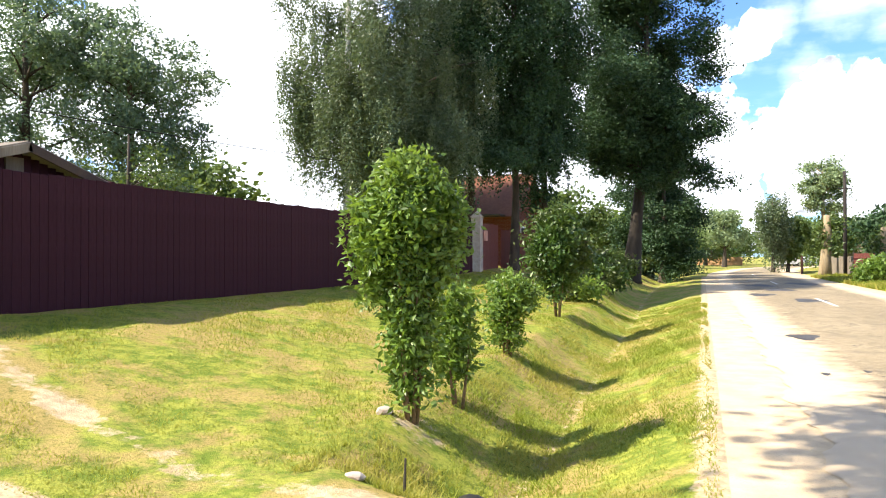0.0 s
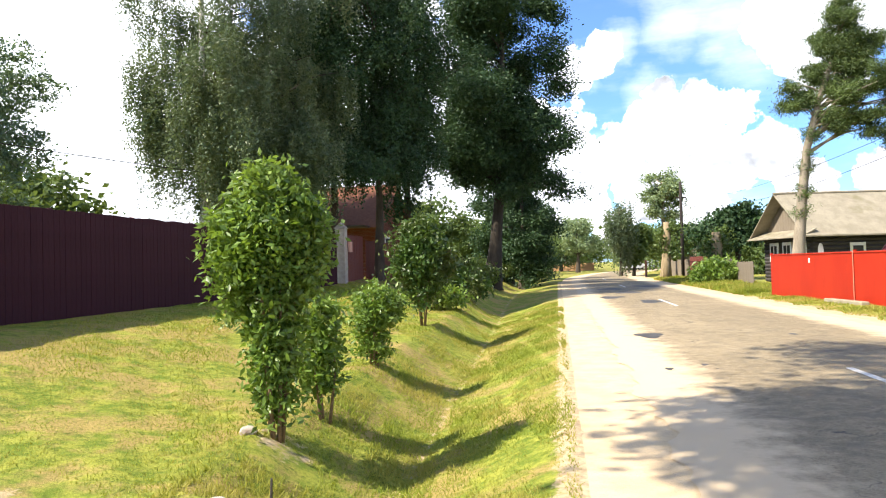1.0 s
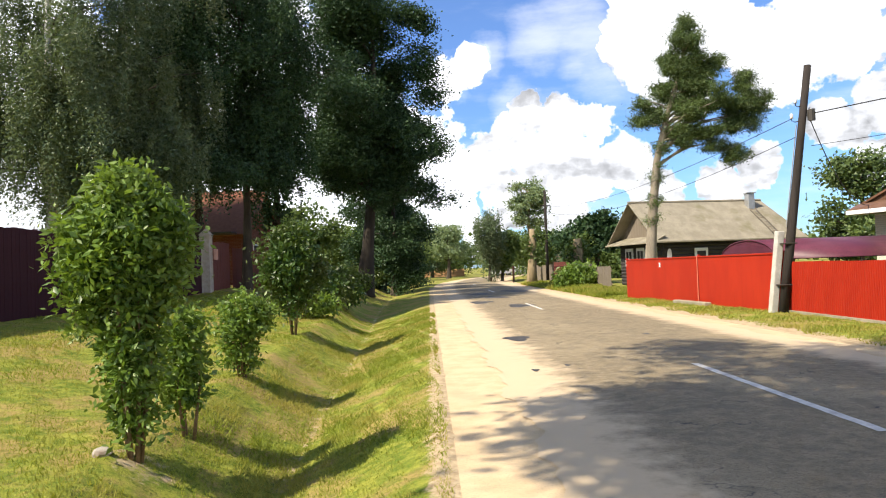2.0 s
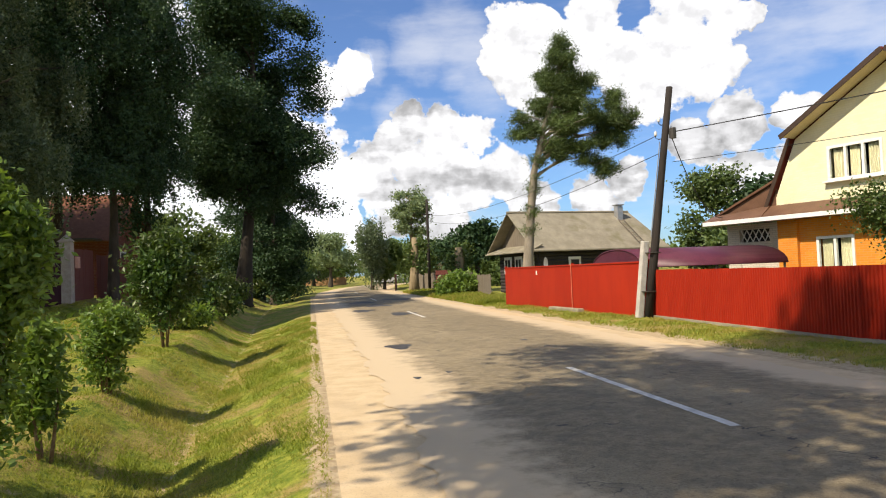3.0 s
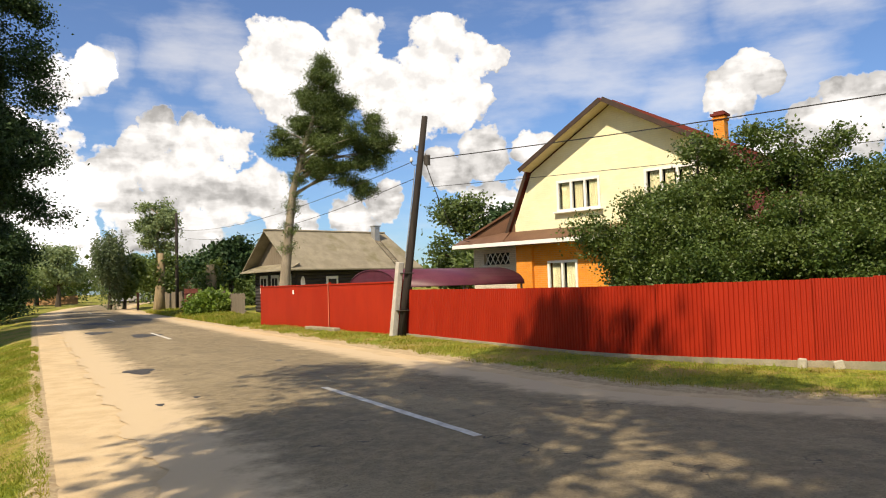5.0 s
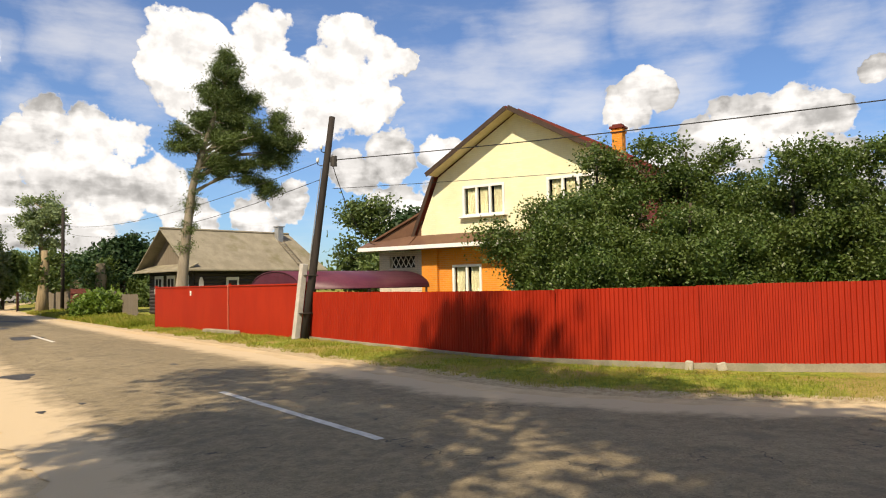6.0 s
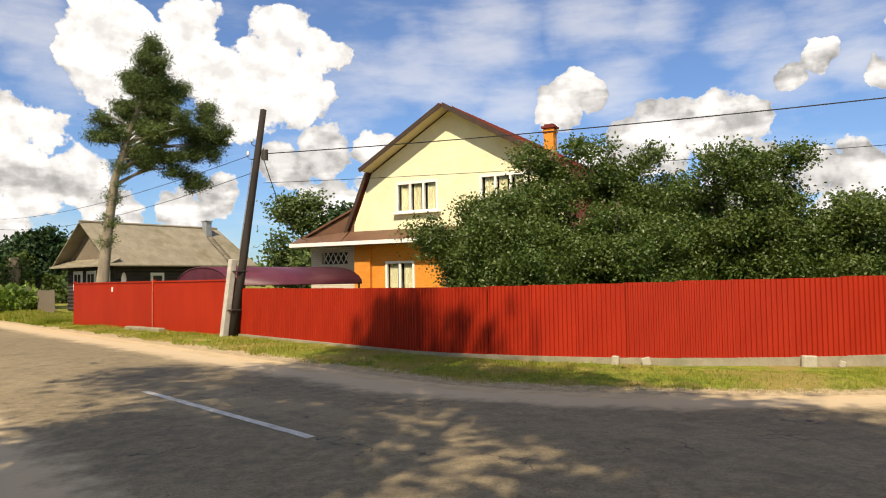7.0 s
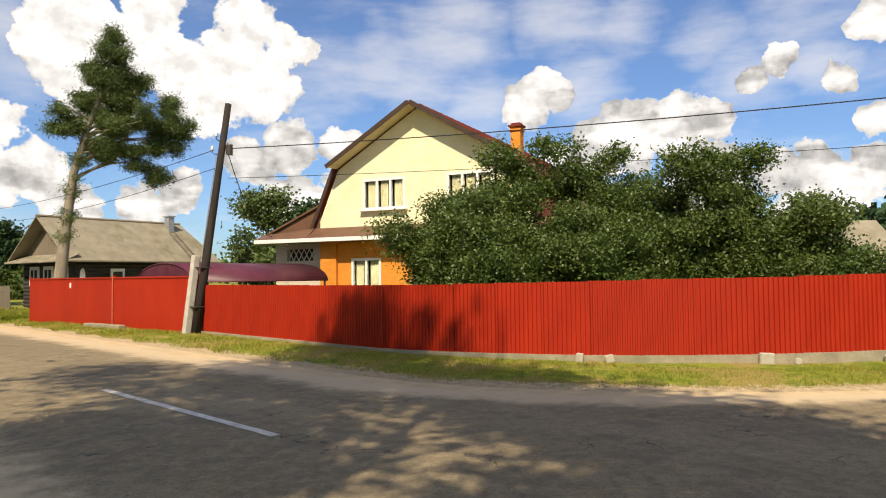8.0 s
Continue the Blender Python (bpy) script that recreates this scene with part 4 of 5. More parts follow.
# apple trees in the garden behind the red fence
for k, (ax, ay, h, w) in enumerate(((12.7, 12.0, 3.5, 1.1), (13.4, 11.1, 5.1, 1.35), (14.7, 9.5, 5.3, 1.4), (13.4, 8.6, 3.7, 1.2), (15.5, 7.4, 4.6, 1.3), (16.6, 6.6, 4.6, 1.3), (17.0, 5.0, 3.9, 1.1), (17.5, 8.8, 4.3, 1.5), (11.9, 10.6, 3.0, 1.0), (13.3, 10.2, 2.9, 1.0), (14.6, 8.6, 3.0, 1.2))):
    lob = np.concatenate([scatter_lobes(13, (0, 0, h * 0.60), (w * 0.98, w * 0.98, h * 0.34), 0.50, 140 + k), scatter_lobes(5, (0, 0, h * 0.38), (w, w, h * 0.1), 0.5, 150 + k)])
    tree("apple_tree", (ax, ay, gz(ax, ay)), [(0, 0, 0), (0.05, 0, 0.8), (0, 0.1, h * 0.45), (0, 0, h * 0.85)], 0.11, finer(lob, 3, 0.6, 160 + k), 1000, 40, 0.15, 0.052, LEAF_APPLE, BARK, "bushy apple tree in the garden behind the fence", group="garden apple trees", twigs=20, start=0.2)

# far trees
def far_tree(x, y, h, w, mat, label, seed, hang=0.0, leaf_size=0.25, trunk_r=0.3, low=0.45, kind="tree", bark=BARK, clumps=340, group="far trees"):
    lob = scatter_lobes(24, (0, 0, h * (low + (1 - low) / 2)), (w, w, h * (1 - low) * 0.47), w * 0.33, seed)
    return tree("far_tree", (x, y, gz(x, y)), [(0, 0, 0), (0.1, 0, h * 0.25), (0, 0, h * 0.5), (0, 0, h * 0.85)], trunk_r, lob, clumps, 18, w * 0.16, leaf_size, mat, bark, label, kind, hang, group, twigs=16, start=0.25)


far_tree(8.9, 62.0, 9.7, 1.5, LEAF_GREY, "pale round-crowned poplar above the far fence", 201, leaf_size=0.13, low=0.46, bark=BARK_TAN, clumps=520)
far_tree(6.4, 75.0, 8.6, 1.9, LEAF_BIRCH, "drooping willow beside the road bend", 202, hang=2.8, low=0.30, leaf_size=0.14, clumps=620, trunk_r=0.16)
far_tree(7.9, 77.0, 5.2, 1.7, LEAF_FAR, "rounded green tree beside the road bend", 203, low=0.18, trunk_r=0.15)
far_tree(3.0, 110.0, 8.5, 3.0, LEAF_GREY, "hazy grey-green tree far along the road", 204, low=0.3)
far_tree(-1.5, 120.0, 8.0, 3.2, LEAF_FAR, "green tree far along the road", 205, low=0.25)
far_tree(13.2, 55.5, 5.6, 1.6, LEAF_LIME, "leafy young tree beside the cut trunk", 206, low=0.35, leaf_size=0.2)
far_tree(16.5, 75.0, 5.5, 2.6, LEAF_LIME, "dark green tree behind the far fences", 207, low=0.2)
far_tree(13.0, 88.0, 6.0, 3.0, LEAF_FAR, "green tree behind the far fences", 208, low=0.2)
far_tree(-11.5, 66.0, 7.0, 3.0, LEAF_FAR, "sunlit green tree beyond the garden fence", 209, low=0.2)
far_tree(-16.5, 78.0, 8.0, 3.0, LEAF_SHRUB, "sunlit green tree beyond the garden fence", 210, low=0.2)
far_tree(-8.0, 90.0, 7.5, 3.0, LEAF_SHRUB, "sunlit green tree beyond the garden fence", 211, low=0.15)
far_tree(22.3, 36.5, 4.3, 1.9, NEEDLE, "dark green tree behind the yellow house", 212, low=0.25, leaf_size=0.16)
far_tree(25.0, 40.0, 7.4, 1.8, NEEDLE, "dark pine behind the yellow house", 213, low=0.58, leaf_size=0.16, clumps=240)
far_tree(27.0, 37.0, 6.2, 2.4, LEAF_LIME, "dark green tree behind the yellow house", 214, low=0.2)
far_tree(32.0, 6.5, 4.2, 2.4, LEAF_LIME, "dark green tree far beyond the garden", 215, low=0.15)
far_tree(44.0, 6.0, 4.6, 3.0, LEAF_LIME, "dark green tree far beyond the garden", 216, low=0.15)
for k, (fx, fy, fh, fw) in enumerate(((-7.0, 84.0, 6.0, 3.2), (-3.5, 100.0, 6.5, 3.4), (0.5, 128.0, 7.0, 4.0), (15.0, 100.0, 6.5, 3.6), (20.5, 88.0, 6.0, 3.6), (18.5, 68.0, 4.6, 2.6), (24.5, 60.0, 4.8, 2.8), (13.0, 126.0, 7.0, 4.0), (5.5, 146.0, 7.5, 4.2), (21.0, 118.0, 7.0, 4.0), (-14.0, 98.0, 6.5, 3.6), (15.6, 49.0, 3.4, 1.8), (-10.5, 75.0, 5.5, 2.8))):
    far_tree(fx, fy, fh, fw, LEAF_FAR if k % 2 else LEAF_APPLE, "leafy tree in the far gardens", 240 + k, low=0.05, leaf_size=0.24, clumps=380)
for k, (hx, hy) in enumerate(((-5.2, 43.5), (-5.8, 49.0), (-5.0, 55.0), (-7.4, 46.0), (-6.2, 61.0))):
    shrub((hx, hy, gz(hx, hy)), [(0, 0, 0.7, 1.3, 1.2, 0.7), (0.8, 0.4, 0.6, 0.9, 0.9, 0.5), (-0.7, -0.3, 0.9, 0.8, 0.8, 0.7)], 200, 14, 0.22, 0.12, LEAF_SHRUB_DARK if k % 2 else LEAF_APPLE, "wild undergrowth below the roadside limes", 4, 1.2, "undergrowth below the limes")
far_tree(-24.0, 30.0, 6.0, 2.6, LEAF_FAR, "light green tree beyond the dark fence", 217, low=0.2)

# distant wood that closes the view
band = []
for a in np.linspace(0, 2 * math.pi, 900, endpoint=False):
    d = 230 + 50 * rng.uniform()
    for _ in range(26):
        band.append((math.cos(a) * d + rng.normal() * 4, math.sin(a) * d + rng.normal() * 4, abs(rng.normal()) * 3.4 + rng.uniform(0, 5)))
woods = new("far_woods", leaves_mesh("far_woods", band, 1.7, LEAF_FAR, 0.1, 1.2))
tagged(woods, "distant belt of hazy green woodland", "woods", kind="stuff")

# ---- left side: dark fence, shed, gate and house ----
fence = thing("dark_fence", (FENCE_X, 4.0, 0), "tall dark brown board fence in shade along the lawn", "fence")
board = Shape().box((0, 0, 1.05), (0.022, 0.146, 2.1), None, 0.004).mesh("board", DARK_BOARD)
y = 0.0
k = 0
while y < 15.9:
    ob = new("board", board)
    ob.parent = fence
    ob.location = (random.uniform(-0.004, 0.004), y, gz(FENCE_X, 4 + y) - 0.03 + random.uniform(-0.008, 0.008))
    y += 0.150
for zz in (0.45, 1.65):
    part("rail", Shape().box((-0.045, 7.9, gz(FENCE_X, 12) + zz), (0.05, 16.0, 0.09)), DARK_BOARD, fence)
for yy in np.arange(0.1, 16, 2.6):
    part("post", Shape().box((-0.11, yy, gz(FENCE_X, 4 + yy) + 0.95), (0.09, 0.09, 2.3)), DARK_BOARD, fence)

shed = thing("shed", (-9.75, 7.75, gz(-11, 8)), "weathered wooden shed with gable roof behind the fence", "shed")
for k in range(20):
    yy = -1.5 + 0.15 * k + 0.075
    top = 2.44 - abs(yy) * 0.31
    part("board", Shape().box((0.0, yy, top / 2), (0.03, 0.146, top)), DARK_BOARD, shed)
for sy in (-1, 1):
    part("wall", Shape().box((-2.0, sy * 1.47, 0.85), (4.0, 0.06, 1.7)), DARK_BOARD, shed)
    a = math.atan(0.31)
    m = Matrix.Rotation(-sy * a, 4, "X")
    part("roof", Shape().box((-1.83, sy * 1.12, 2.52 - 1.12 * 0.31), (4.34, 2.40, 0.05), m), OLD_WOOD, shed, "grey weathered roof boards")
    part("barge_board", Shape().box((0.35, sy * 1.12, 2.45 - 1.12 * 0.31), (0.04, 2.40, 0.14), m), DARK_BROWN if sy > 0 else OLD_WOOD, shed)
part("vent", Shape().box((0.03, 0.0, 2.17), (0.04, 0.30, 0.30)), OLD_WOOD, shed, "pale board under the gable peak")

gate_post = thing("gate_post", (-9.2, 29.4, gz(-9.2, 29.4)), "pale grey stone gate post with a mailbox", "gate post")
part("shaft", Shape().box((0, 0, 1.15), (0.42, 0.42, 2.4), None, 0.02), GREY_POST, gate_post)
part("cap", Shape().add([(-0.25, -0.25, 2.35), (0.25, -0.25, 2.35), (0.25, 0.25, 2.35), (-0.25, 0.25, 2.35), (0, 0, 2.65)], [(3, 2, 1, 0), (0, 1, 4), (1, 2, 4), (2, 3, 4), (3, 0, 4)]), GREY_POST, gate_post)
part("mailbox", Shape().box((0.30, 0.30, 1.55), (0.12, 0.30, 0.45), None, 0.02), plain("pink_tin", (0.55, 0.28, 0.22), (0.6, 0.34, 0.27), 6, 0.6, 0.1, 30), gate_post, "small pale red tin mailbox")


def board_fence(name, a, b, h, width, mat, label, gap=0.006):
    (ax, ay), (bx, by) = a, b
    n = max(2, int(math.hypot(bx - ax, by - ay) / width))
    turn = math.degrees(math.atan2(by - ay, bx - ax))
    ob = thing(name, (ax, ay, 0), label, "fence", turn=turn)
    me = Shape().box((width / 2, 0, h / 2), (width - gap, 0.022, h), None, 0.003).mesh("board", mat)
    for i in range(n):
        t = i / n
        o = new("board", me)
        o.parent = ob
        o.location = (i * width, random.uniform(-0.004, 0.004), gz(ax + (bx - ax) * t, ay + (by - ay) * t) - 0.02 + random.uniform(-0.02, 0.02))
    mid = gz((ax + bx) / 2, (ay + by) / 2)
    for zz in (0.25, 0.8):
        part("rail", Shape().box((n * width / 2, 0.045, mid + h * zz), (n * width, 0.05, 0.08)), mat, ob)
    return ob


board_fence("garden_fence", (-9.3, 20.0), (-9.3, 29.1), 2.05, 0.15, DARK_BOARD, "dark brown board fence behind the shrubs")
board_fence("yard_gate", (-9.25, 29.75), (-9.25, 33.0), 2.1, 0.16, RUST_FENCE, "closed red-brown board yard gate")
board_fence("side_fence", (-9.2, 33.2), (-7.0, 47.0), 1.9, 0.2, RUST_FENCE, "red-brown board fence beyond the gate")
board_fence("grey_fence", (-6.8, 47.5), (-6.0, 62.0), 1.5, 0.22, OLD_WOOD, "grey weathered board fence behind the limes")

cottage = thing("brick_cottage", (-13.4, 43.0, gz(-12, 40)), "red brick cottage with clay tile roof under trees", "house")
part("wall", Shape().box((0, 0, 1.5), (6.4, 7.0, 3.0)), RED_BRICK, cottage)
for sy in (-1, 1):
    m = Matrix.Rotation(-sy * radians(35), 4, "X")
    part("roof", Shape().box((0, sy * 2.0, 4.2), (7.4, 5.0, 0.10), m), CLAY_TILE, cottage, "orange clay tile roof")
for sx in (-1, 1):
    part("gable", Shape().prism([(sx * 3.1, -3.5, 3.0), (sx * 3.1, 3.5, 3.0), (sx * 3.1, 0, 5.4)], (0.08, 0, 0)), RED_BRICK, cottage)
w = part("window", Shape().box((3.22, -1.2, 1.7), (0.06, 1.2, 1.3)), WHITE_PAINT, cottage)
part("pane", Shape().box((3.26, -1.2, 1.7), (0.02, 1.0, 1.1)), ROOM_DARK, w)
part("porch_roof", Shape().box((1.2, -4.3, 2.85), (3.4, 1.6, 0.12)), DARK_METAL, cottage)

# ---- right side: red fence, gate, pole, houses ----
RUN = [(9.65, 18.9), (9.6, 14.5), (9.65, 10.7), (10.4, 7.6), (11.75, 5.15), (13.7, 3.2), (16.6, 1.3), (20.5, -0.6)]


def rounded(line, n=6):
    """The polyline with its corners eased."""
    pts = [Vector((*p, 0)) for p in line]
    out = []
    for i in range(len(pts) - 1):
        p0, p1, p2, p3 = pts[max(i - 1, 0)], pts[i], pts[i + 1], pts[min(i + 2, len(pts) - 1)]
        for k in range(n):
            t = k / n
            out.append(0.5 * ((2 * p1) + (p2 - p0) * t + (2 * p0 - 5 * p1 + 4 * p2 - p3) * t * t + (3 * p1 - p0 - 3 * p2 + p3) * t ** 3))
    return out + [pts[-1]]


RED_LINE = rounded(RUN)


def stations(line, step):
    """Places at even steps along a line, each with its direction."""
    out, left = [], 0.0
    for a, b in zip(line, line[1:]):
        d = (b - a).length
        while left < d:
            out.append((a.lerp(b, left / d), (b - a).normalized()))
            left += step
        left -= d
    return out


PANEL = 0.92


def ribbed(name, width, h, pitch, depth, mat):
    """One sheet with raised ribs, thick enough to have an edge."""
    prof = []
    n = round(width / pitch)
    for i in range(n):
        x = i * pitch
        prof += [(x, 0), (x + pitch * 0.42, 0), (x + pitch * 0.54, depth), (x + pitch * 0.88, depth)]
    prof.append((width, 0))
    s = Shape()
    m = len(prof)
    for off in (0.0, -0.004):
        s.v += [(x, -d + off * -1, 0) for x, d in prof] + [(x, -d + off * -1, h) for x, d in prof]
    for i in range(m - 1):
        s.f += [(i, i + 1, m + i + 1, m + i), (2 * m + i, 3 * m + i, 3 * m + i + 1, 2 * m + i + 1), (m + i, m + i + 1, 3 * m + i + 1, 3 * m + i), (i, 2 * m + i, 2 * m + i + 1, i + 1)]
    return s.mesh(name, mat)


red_fence = thing("red_fence", (9.65, 18.9, 0), "bright red ribbed metal fence on a concrete plinth", "fence")
sheet = ribbed("panel", PANEL, 1.30, PANEL / 11, 0.028, RED_SHEET)
for i, (p, d) in enumerate(stations(RED_LINE, PANEL * 0.95)):
    o = new("panel", sheet)
    o.parent = red_fence
    lift = 0.012 * max(0, i - 9)
    o.matrix_basis = Matrix.Translation((p.x - 9.65, p.y - 18.9, 0.14 + min(lift, 0.12) + random.uniform(-0.006, 0.006))) @ Matrix.Rotation(math.atan2(d.y, d.x), 4, "Z")
    if i % 3 == 0:
        part("post", Shape().box((p.x - 9.65 - d.y * 0.05, p.y - 18.9 + d.x * 0.05, 0.72), (0.06, 0.06, 1.4)), DARK_METAL, red_fence)
plinth = Shape()
st = stations(RED_LINE, 0.5)
ring = []
for p, d in st:
    nrm = Vector((d.y, -d.x, 0))
    ring.append([p + nrm * -0.10, p + nrm * 0.13, p + nrm * 0.115, p + nrm * -0.10])
vv, ff = [], []
for i, r in enumerate(ring):
    h = 0.15 + min(0.12, 0.012 * max(0, i * 0.5 / PANEL - 9))
    vv += [(r[0].x, r[0].y, -0.1), (r[1].x, r[1].y, -0.1), (r[2].x, r[2].y, h), (r[3].x, r[3].y, h)]
    if i:
        b, c = 4 * (i - 1), 4 * i
        ff += [(b + k, b + (k + 1) % 4, c + (k + 1) % 4, c + k) for k in range(4)]
solo("fence_plinth", Shape().add(vv, ff), PLINTH_MAT, "stained low concrete plinth under the red fence", "plinth", kind="structure")


def stone(x, y, s, label, flat=0.7, mat=STONE):
    bm = bmesh.new()
    bmesh.ops.create_icosphere(bm, subdivisions=2, radius=1)
    for v in bm.verts:
        q = 1 + 0.28 * noise.noise(v.co * 1.6 + Vector((x * 3, y * 5, 1)))
        v.co = Vector((v.co.x * s * q, v.co.y * s * 0.8 * q, v.co.z * s * flat * q))
    me = bpy.data.meshes.new("stone")
    bm.to_mesh(me)
    bm.free()
    me.materials.append(mat)
    ob = new("stone", me)
    ob.location = (x, y, gz(x, y) + s * flat * 0.35)
    return tagged(ob, label, "stone")


stone(-3.02, 6.5, 0.085, "pale rounded stone beside the shrub's foot")
stone(-2.45, 4.75, 0.09, "flat pale stone at the edge of the path", 0.4)
stone(-1.0, 4.9, 0.10, "pale rubble stone at the end of the ditch", 0.5)
stone(-0.75, 4.75, 0.08, "pale rubble stone at the end of the ditch", 0.5)
for t, wide, tall, lean in ((12.1, 0.13, 0.17, 4), (12.6, 0.15, 0.15, -14), (15.1, 0.24, 0.20, 3), (15.6, 0.10, 0.12, 20), (17.2, 0.16, 0.14, -6)):
    p, d = stations(RED_LINE, 0.1)[int(t * 10)]
    q = p + Vector((d.y, -d.x, 0)) * 0.20
    block = Shape().box((0, 0, tall / 2 - 0.02), (wide, 0.09, tall), Matrix.Rotation(radians(lean), 4, "Y"), 0.018)
    ob = solo("concrete_block", block, PLINTH_PALE, "pale broken concrete block leaning on the fence plinth", "block", group="blocks along the plinth")
    ob.matrix_basis = Matrix.Translation((q.x, q.y, gz(q.x, q.y))) @ Matrix.Rotation(math.atan2(d.y, d.x), 4, "Z")
culvert = Shape()
ring_n = 18
for r, yy in ((0.20, 4.85), (0.20, 3.8), (0.16, 3.8), (0.16, 4.85)):
    culvert.v += [(-1.55 + r * math.cos(2 * math.pi * k / ring_n), yy, -0.30 + r * math.sin(2 * math.pi * k / ring_n)) for k in range(ring_n)]
for j in range(4):
    for k in range(ring_n):
        culvert.f.append((j * ring_n + k, j * ring_n + (k + 1) % ring_n, (j + 1) % 4 * ring_n + (k + 1) % ring_n, (j + 1) % 4 * ring_n + k))
solo("culvert_pipe", culvert, DARK_METAL, "dark culvert pipe end where the ditch starts", "pipe", smooth=True)

gate = thing("red_gate", (9.58, 19.0, 0.02), "flat red metal yard gate with two leaves", "gate", turn=math.degrees(math.atan2(10.0, -1.0)))
for x0, x1 in ((0.0, 4.75), (4.8, 11.2)):
    leaf_part = part("gate_leaf", Shape().box(((x0 + x1) / 2, 0, 0.86), (x1 - x0, 0.03, 1.64), None, 0.004), RED_SHEET, gate)
    part("top_rail", Shape().box(((x0 + x1) / 2, 0.03, 1.66), (x1 - x0, 0.03, 0.05)), RED_SHEET, leaf_part)
for xx in (0.0, 4.775, 11.2):
    part("post", Shape().box((xx, -0.03, 0.86), (0.08, 0.08, 1.75)), RED_SHEET, gate)
part("lock_bar", Shape().box((4.775, 0.045, 0.9), (0.035, 0.02, 1.6)), plain("faded_red", (0.55, 0.16, 0.10), (0.6, 0.2, 0.13), 5, 0.6, 0.1, 30), gate, "faded strip where the leaves meet")
part("number_plate", Shape().box((7.8, 0.03, 1.42), (0.12, 0.01, 0.17)), WHITE_PAINT, gate, "small white blank plate")
slab = solo("concrete_slab", Shape().box((0, 0, 0.06), (0.25, 2.3, 0.16), Matrix.Rotation(radians(5.7), 4, "Z"), 0.02), PLINTH_MAT, "grey concrete slab lying below the gate", "slab", at=(8.75, 23.6, gz(8.75, 23.6) - 0.02))

pole = thing("utility_pole", (9.42, 18.75, gz(9.4, 18.75)), "leaning dark wooden utility pole on a concrete stub", "utility pole")
TOP = Vector((0.80, -0.35, 6.55))
at_pole = lambda z: TOP * (z / 6.55)
part("shaft", Shape().tube([at_pole(-0.2), at_pole(2.2), at_pole(4.5), TOP], [0.125, 0.115, 0.10, 0.09], 12), POLE_WOOD, pole, smooth=True)
part("stub", Shape().box((-0.05, 0.20, 1.0), (0.19, 0.20, 2.4), Matrix.Rotation(radians(6), 4, "Y") @ Matrix.Rotation(radians(3), 4, "X"), 0.02), CONCRETE, pole, "whitewashed concrete stub post")
for zz in (0.75, 1.85):
    c = at_pole(zz) + Vector((-0.04, 0.10, 0))
    part("wire_binding", Shape().box(c, (0.34, 0.46, 0.03), None, 0.01), DARK_METAL, pole)
for k, (dx, dy, zz) in enumerate(((-0.22, 0.0, 5.5), (-0.28, 0.0, 5.1), (0.20, 0.0, 5.25))):
    c = at_pole(zz)
    hook = part("hook", Shape().tube([c, c + Vector((dx * 0.7, dy, -0.04)), c + Vector((dx, dy, 0.0)), c + Vector((dx, dy, 0.1))], 0.014, 6), DARK_METAL, pole)
    part("insulator", Shape().tube([c + Vector((dx, dy, 0.06)), c + Vector((dx, dy, 0.10)), c + Vector((dx, dy, 0.16)), c + Vector((dx, dy, 0.19))], [0.05, 0.035, 0.045, 0.02], 10), PORCELAIN, hook, smooth=True)
c = at_pole(5.2)
part("coil", Shape().tube([c + Vector((0.12, -0.13, 0.14)), c + Vector((0.14, -0.17, 0.14)), c + Vector((0.14, -0.17, -0.14)), c + Vector((0.12, -0.13, -0.14))], [0.02, 0.10, 0.10, 0.02], 10), DARK_METAL, pole, "round rusty junction box")
part("conduit", Shape().tube([at_pole(2.3) + Vector((-0.12, 0.05, 0)), at_pole(4.0) + Vector((-0.12, 0.05, 0)), at_pole(5.0) + Vector((-0.12, 0.05, 0))], 0.016, 6), METAL, pole)


def wire(a, b, sag, r, label):
    a, b = Vector(a), Vector(b)
    pts = []
    for k in range(25):
        t = k / 24
        p = a.lerp(b, t)
        p.z -= sag * 4 * t * (1 - t)
        pts.append(p)
    return solo("overhead_wire", Shape().tube(pts, r, 5), CABLE, label, "wire", group="overhead wires")


base = Vector(pole.location)
P5 = base + at_pole(5.15)
wire(P5 + Vector((0.15, -0.1, 0.1)), (24.0, -7.0, 6.1), 0.30, 0.015, "thick twisted overhead cable across the sky")
wire(P5 + Vector((0.15, -0.1, -0.75)), (24.0, -7.0, 4.8), 0.25, 0.008, "thin overhead wire across the sky")
wire(P5 + Vector((-0.28, 0, 0)), (10.1, 60.2, 6.6), 0.7, 0.010, "thin overhead wire along the road")
wire(P5 + Vector((-0.22, 0, -0.5)), (10.1, 60.2, 6.1), 0.9, 0.010, "thin overhead wire along the road")
wire(P5 + Vector((0.1, 0, 0.3)), (16.2, 25.2, 3.4), 0.9, 0.014, "slack house supply cable")
wire((-17.0, 14.0, 5.6), (-12.0, 27.5, 5.4), 0.12, 0.016, "dark overhead cable between the trees")

far_pole = thing("utility_pole", (10.1, 60.2, gz(10.1, 60.2)), "far dark wooden utility pole", "utility pole")
part("shaft", Shape().tube([(0, 0, -0.2), (0, 0, 4), (0, 0, 7.9)], [0.15, 0.13, 0.11], 8), POLE_WOOD, far_pole, smooth=True)
part("crossarm", Shape().box((0, 0, 6.6), (0.9, 0.09, 0.09)), POLE_WOOD, far_pole)

# yellow house
house = thing("yellow_house", (17.78, 18.45, 0.05), "yellow gambrel house with orange brick ground floor", "house", turn=18)
W1 = (2.32, 0.50, 4.08, 5.25)
W2 = (-1.2, -3.0, 4.08, 5.25)


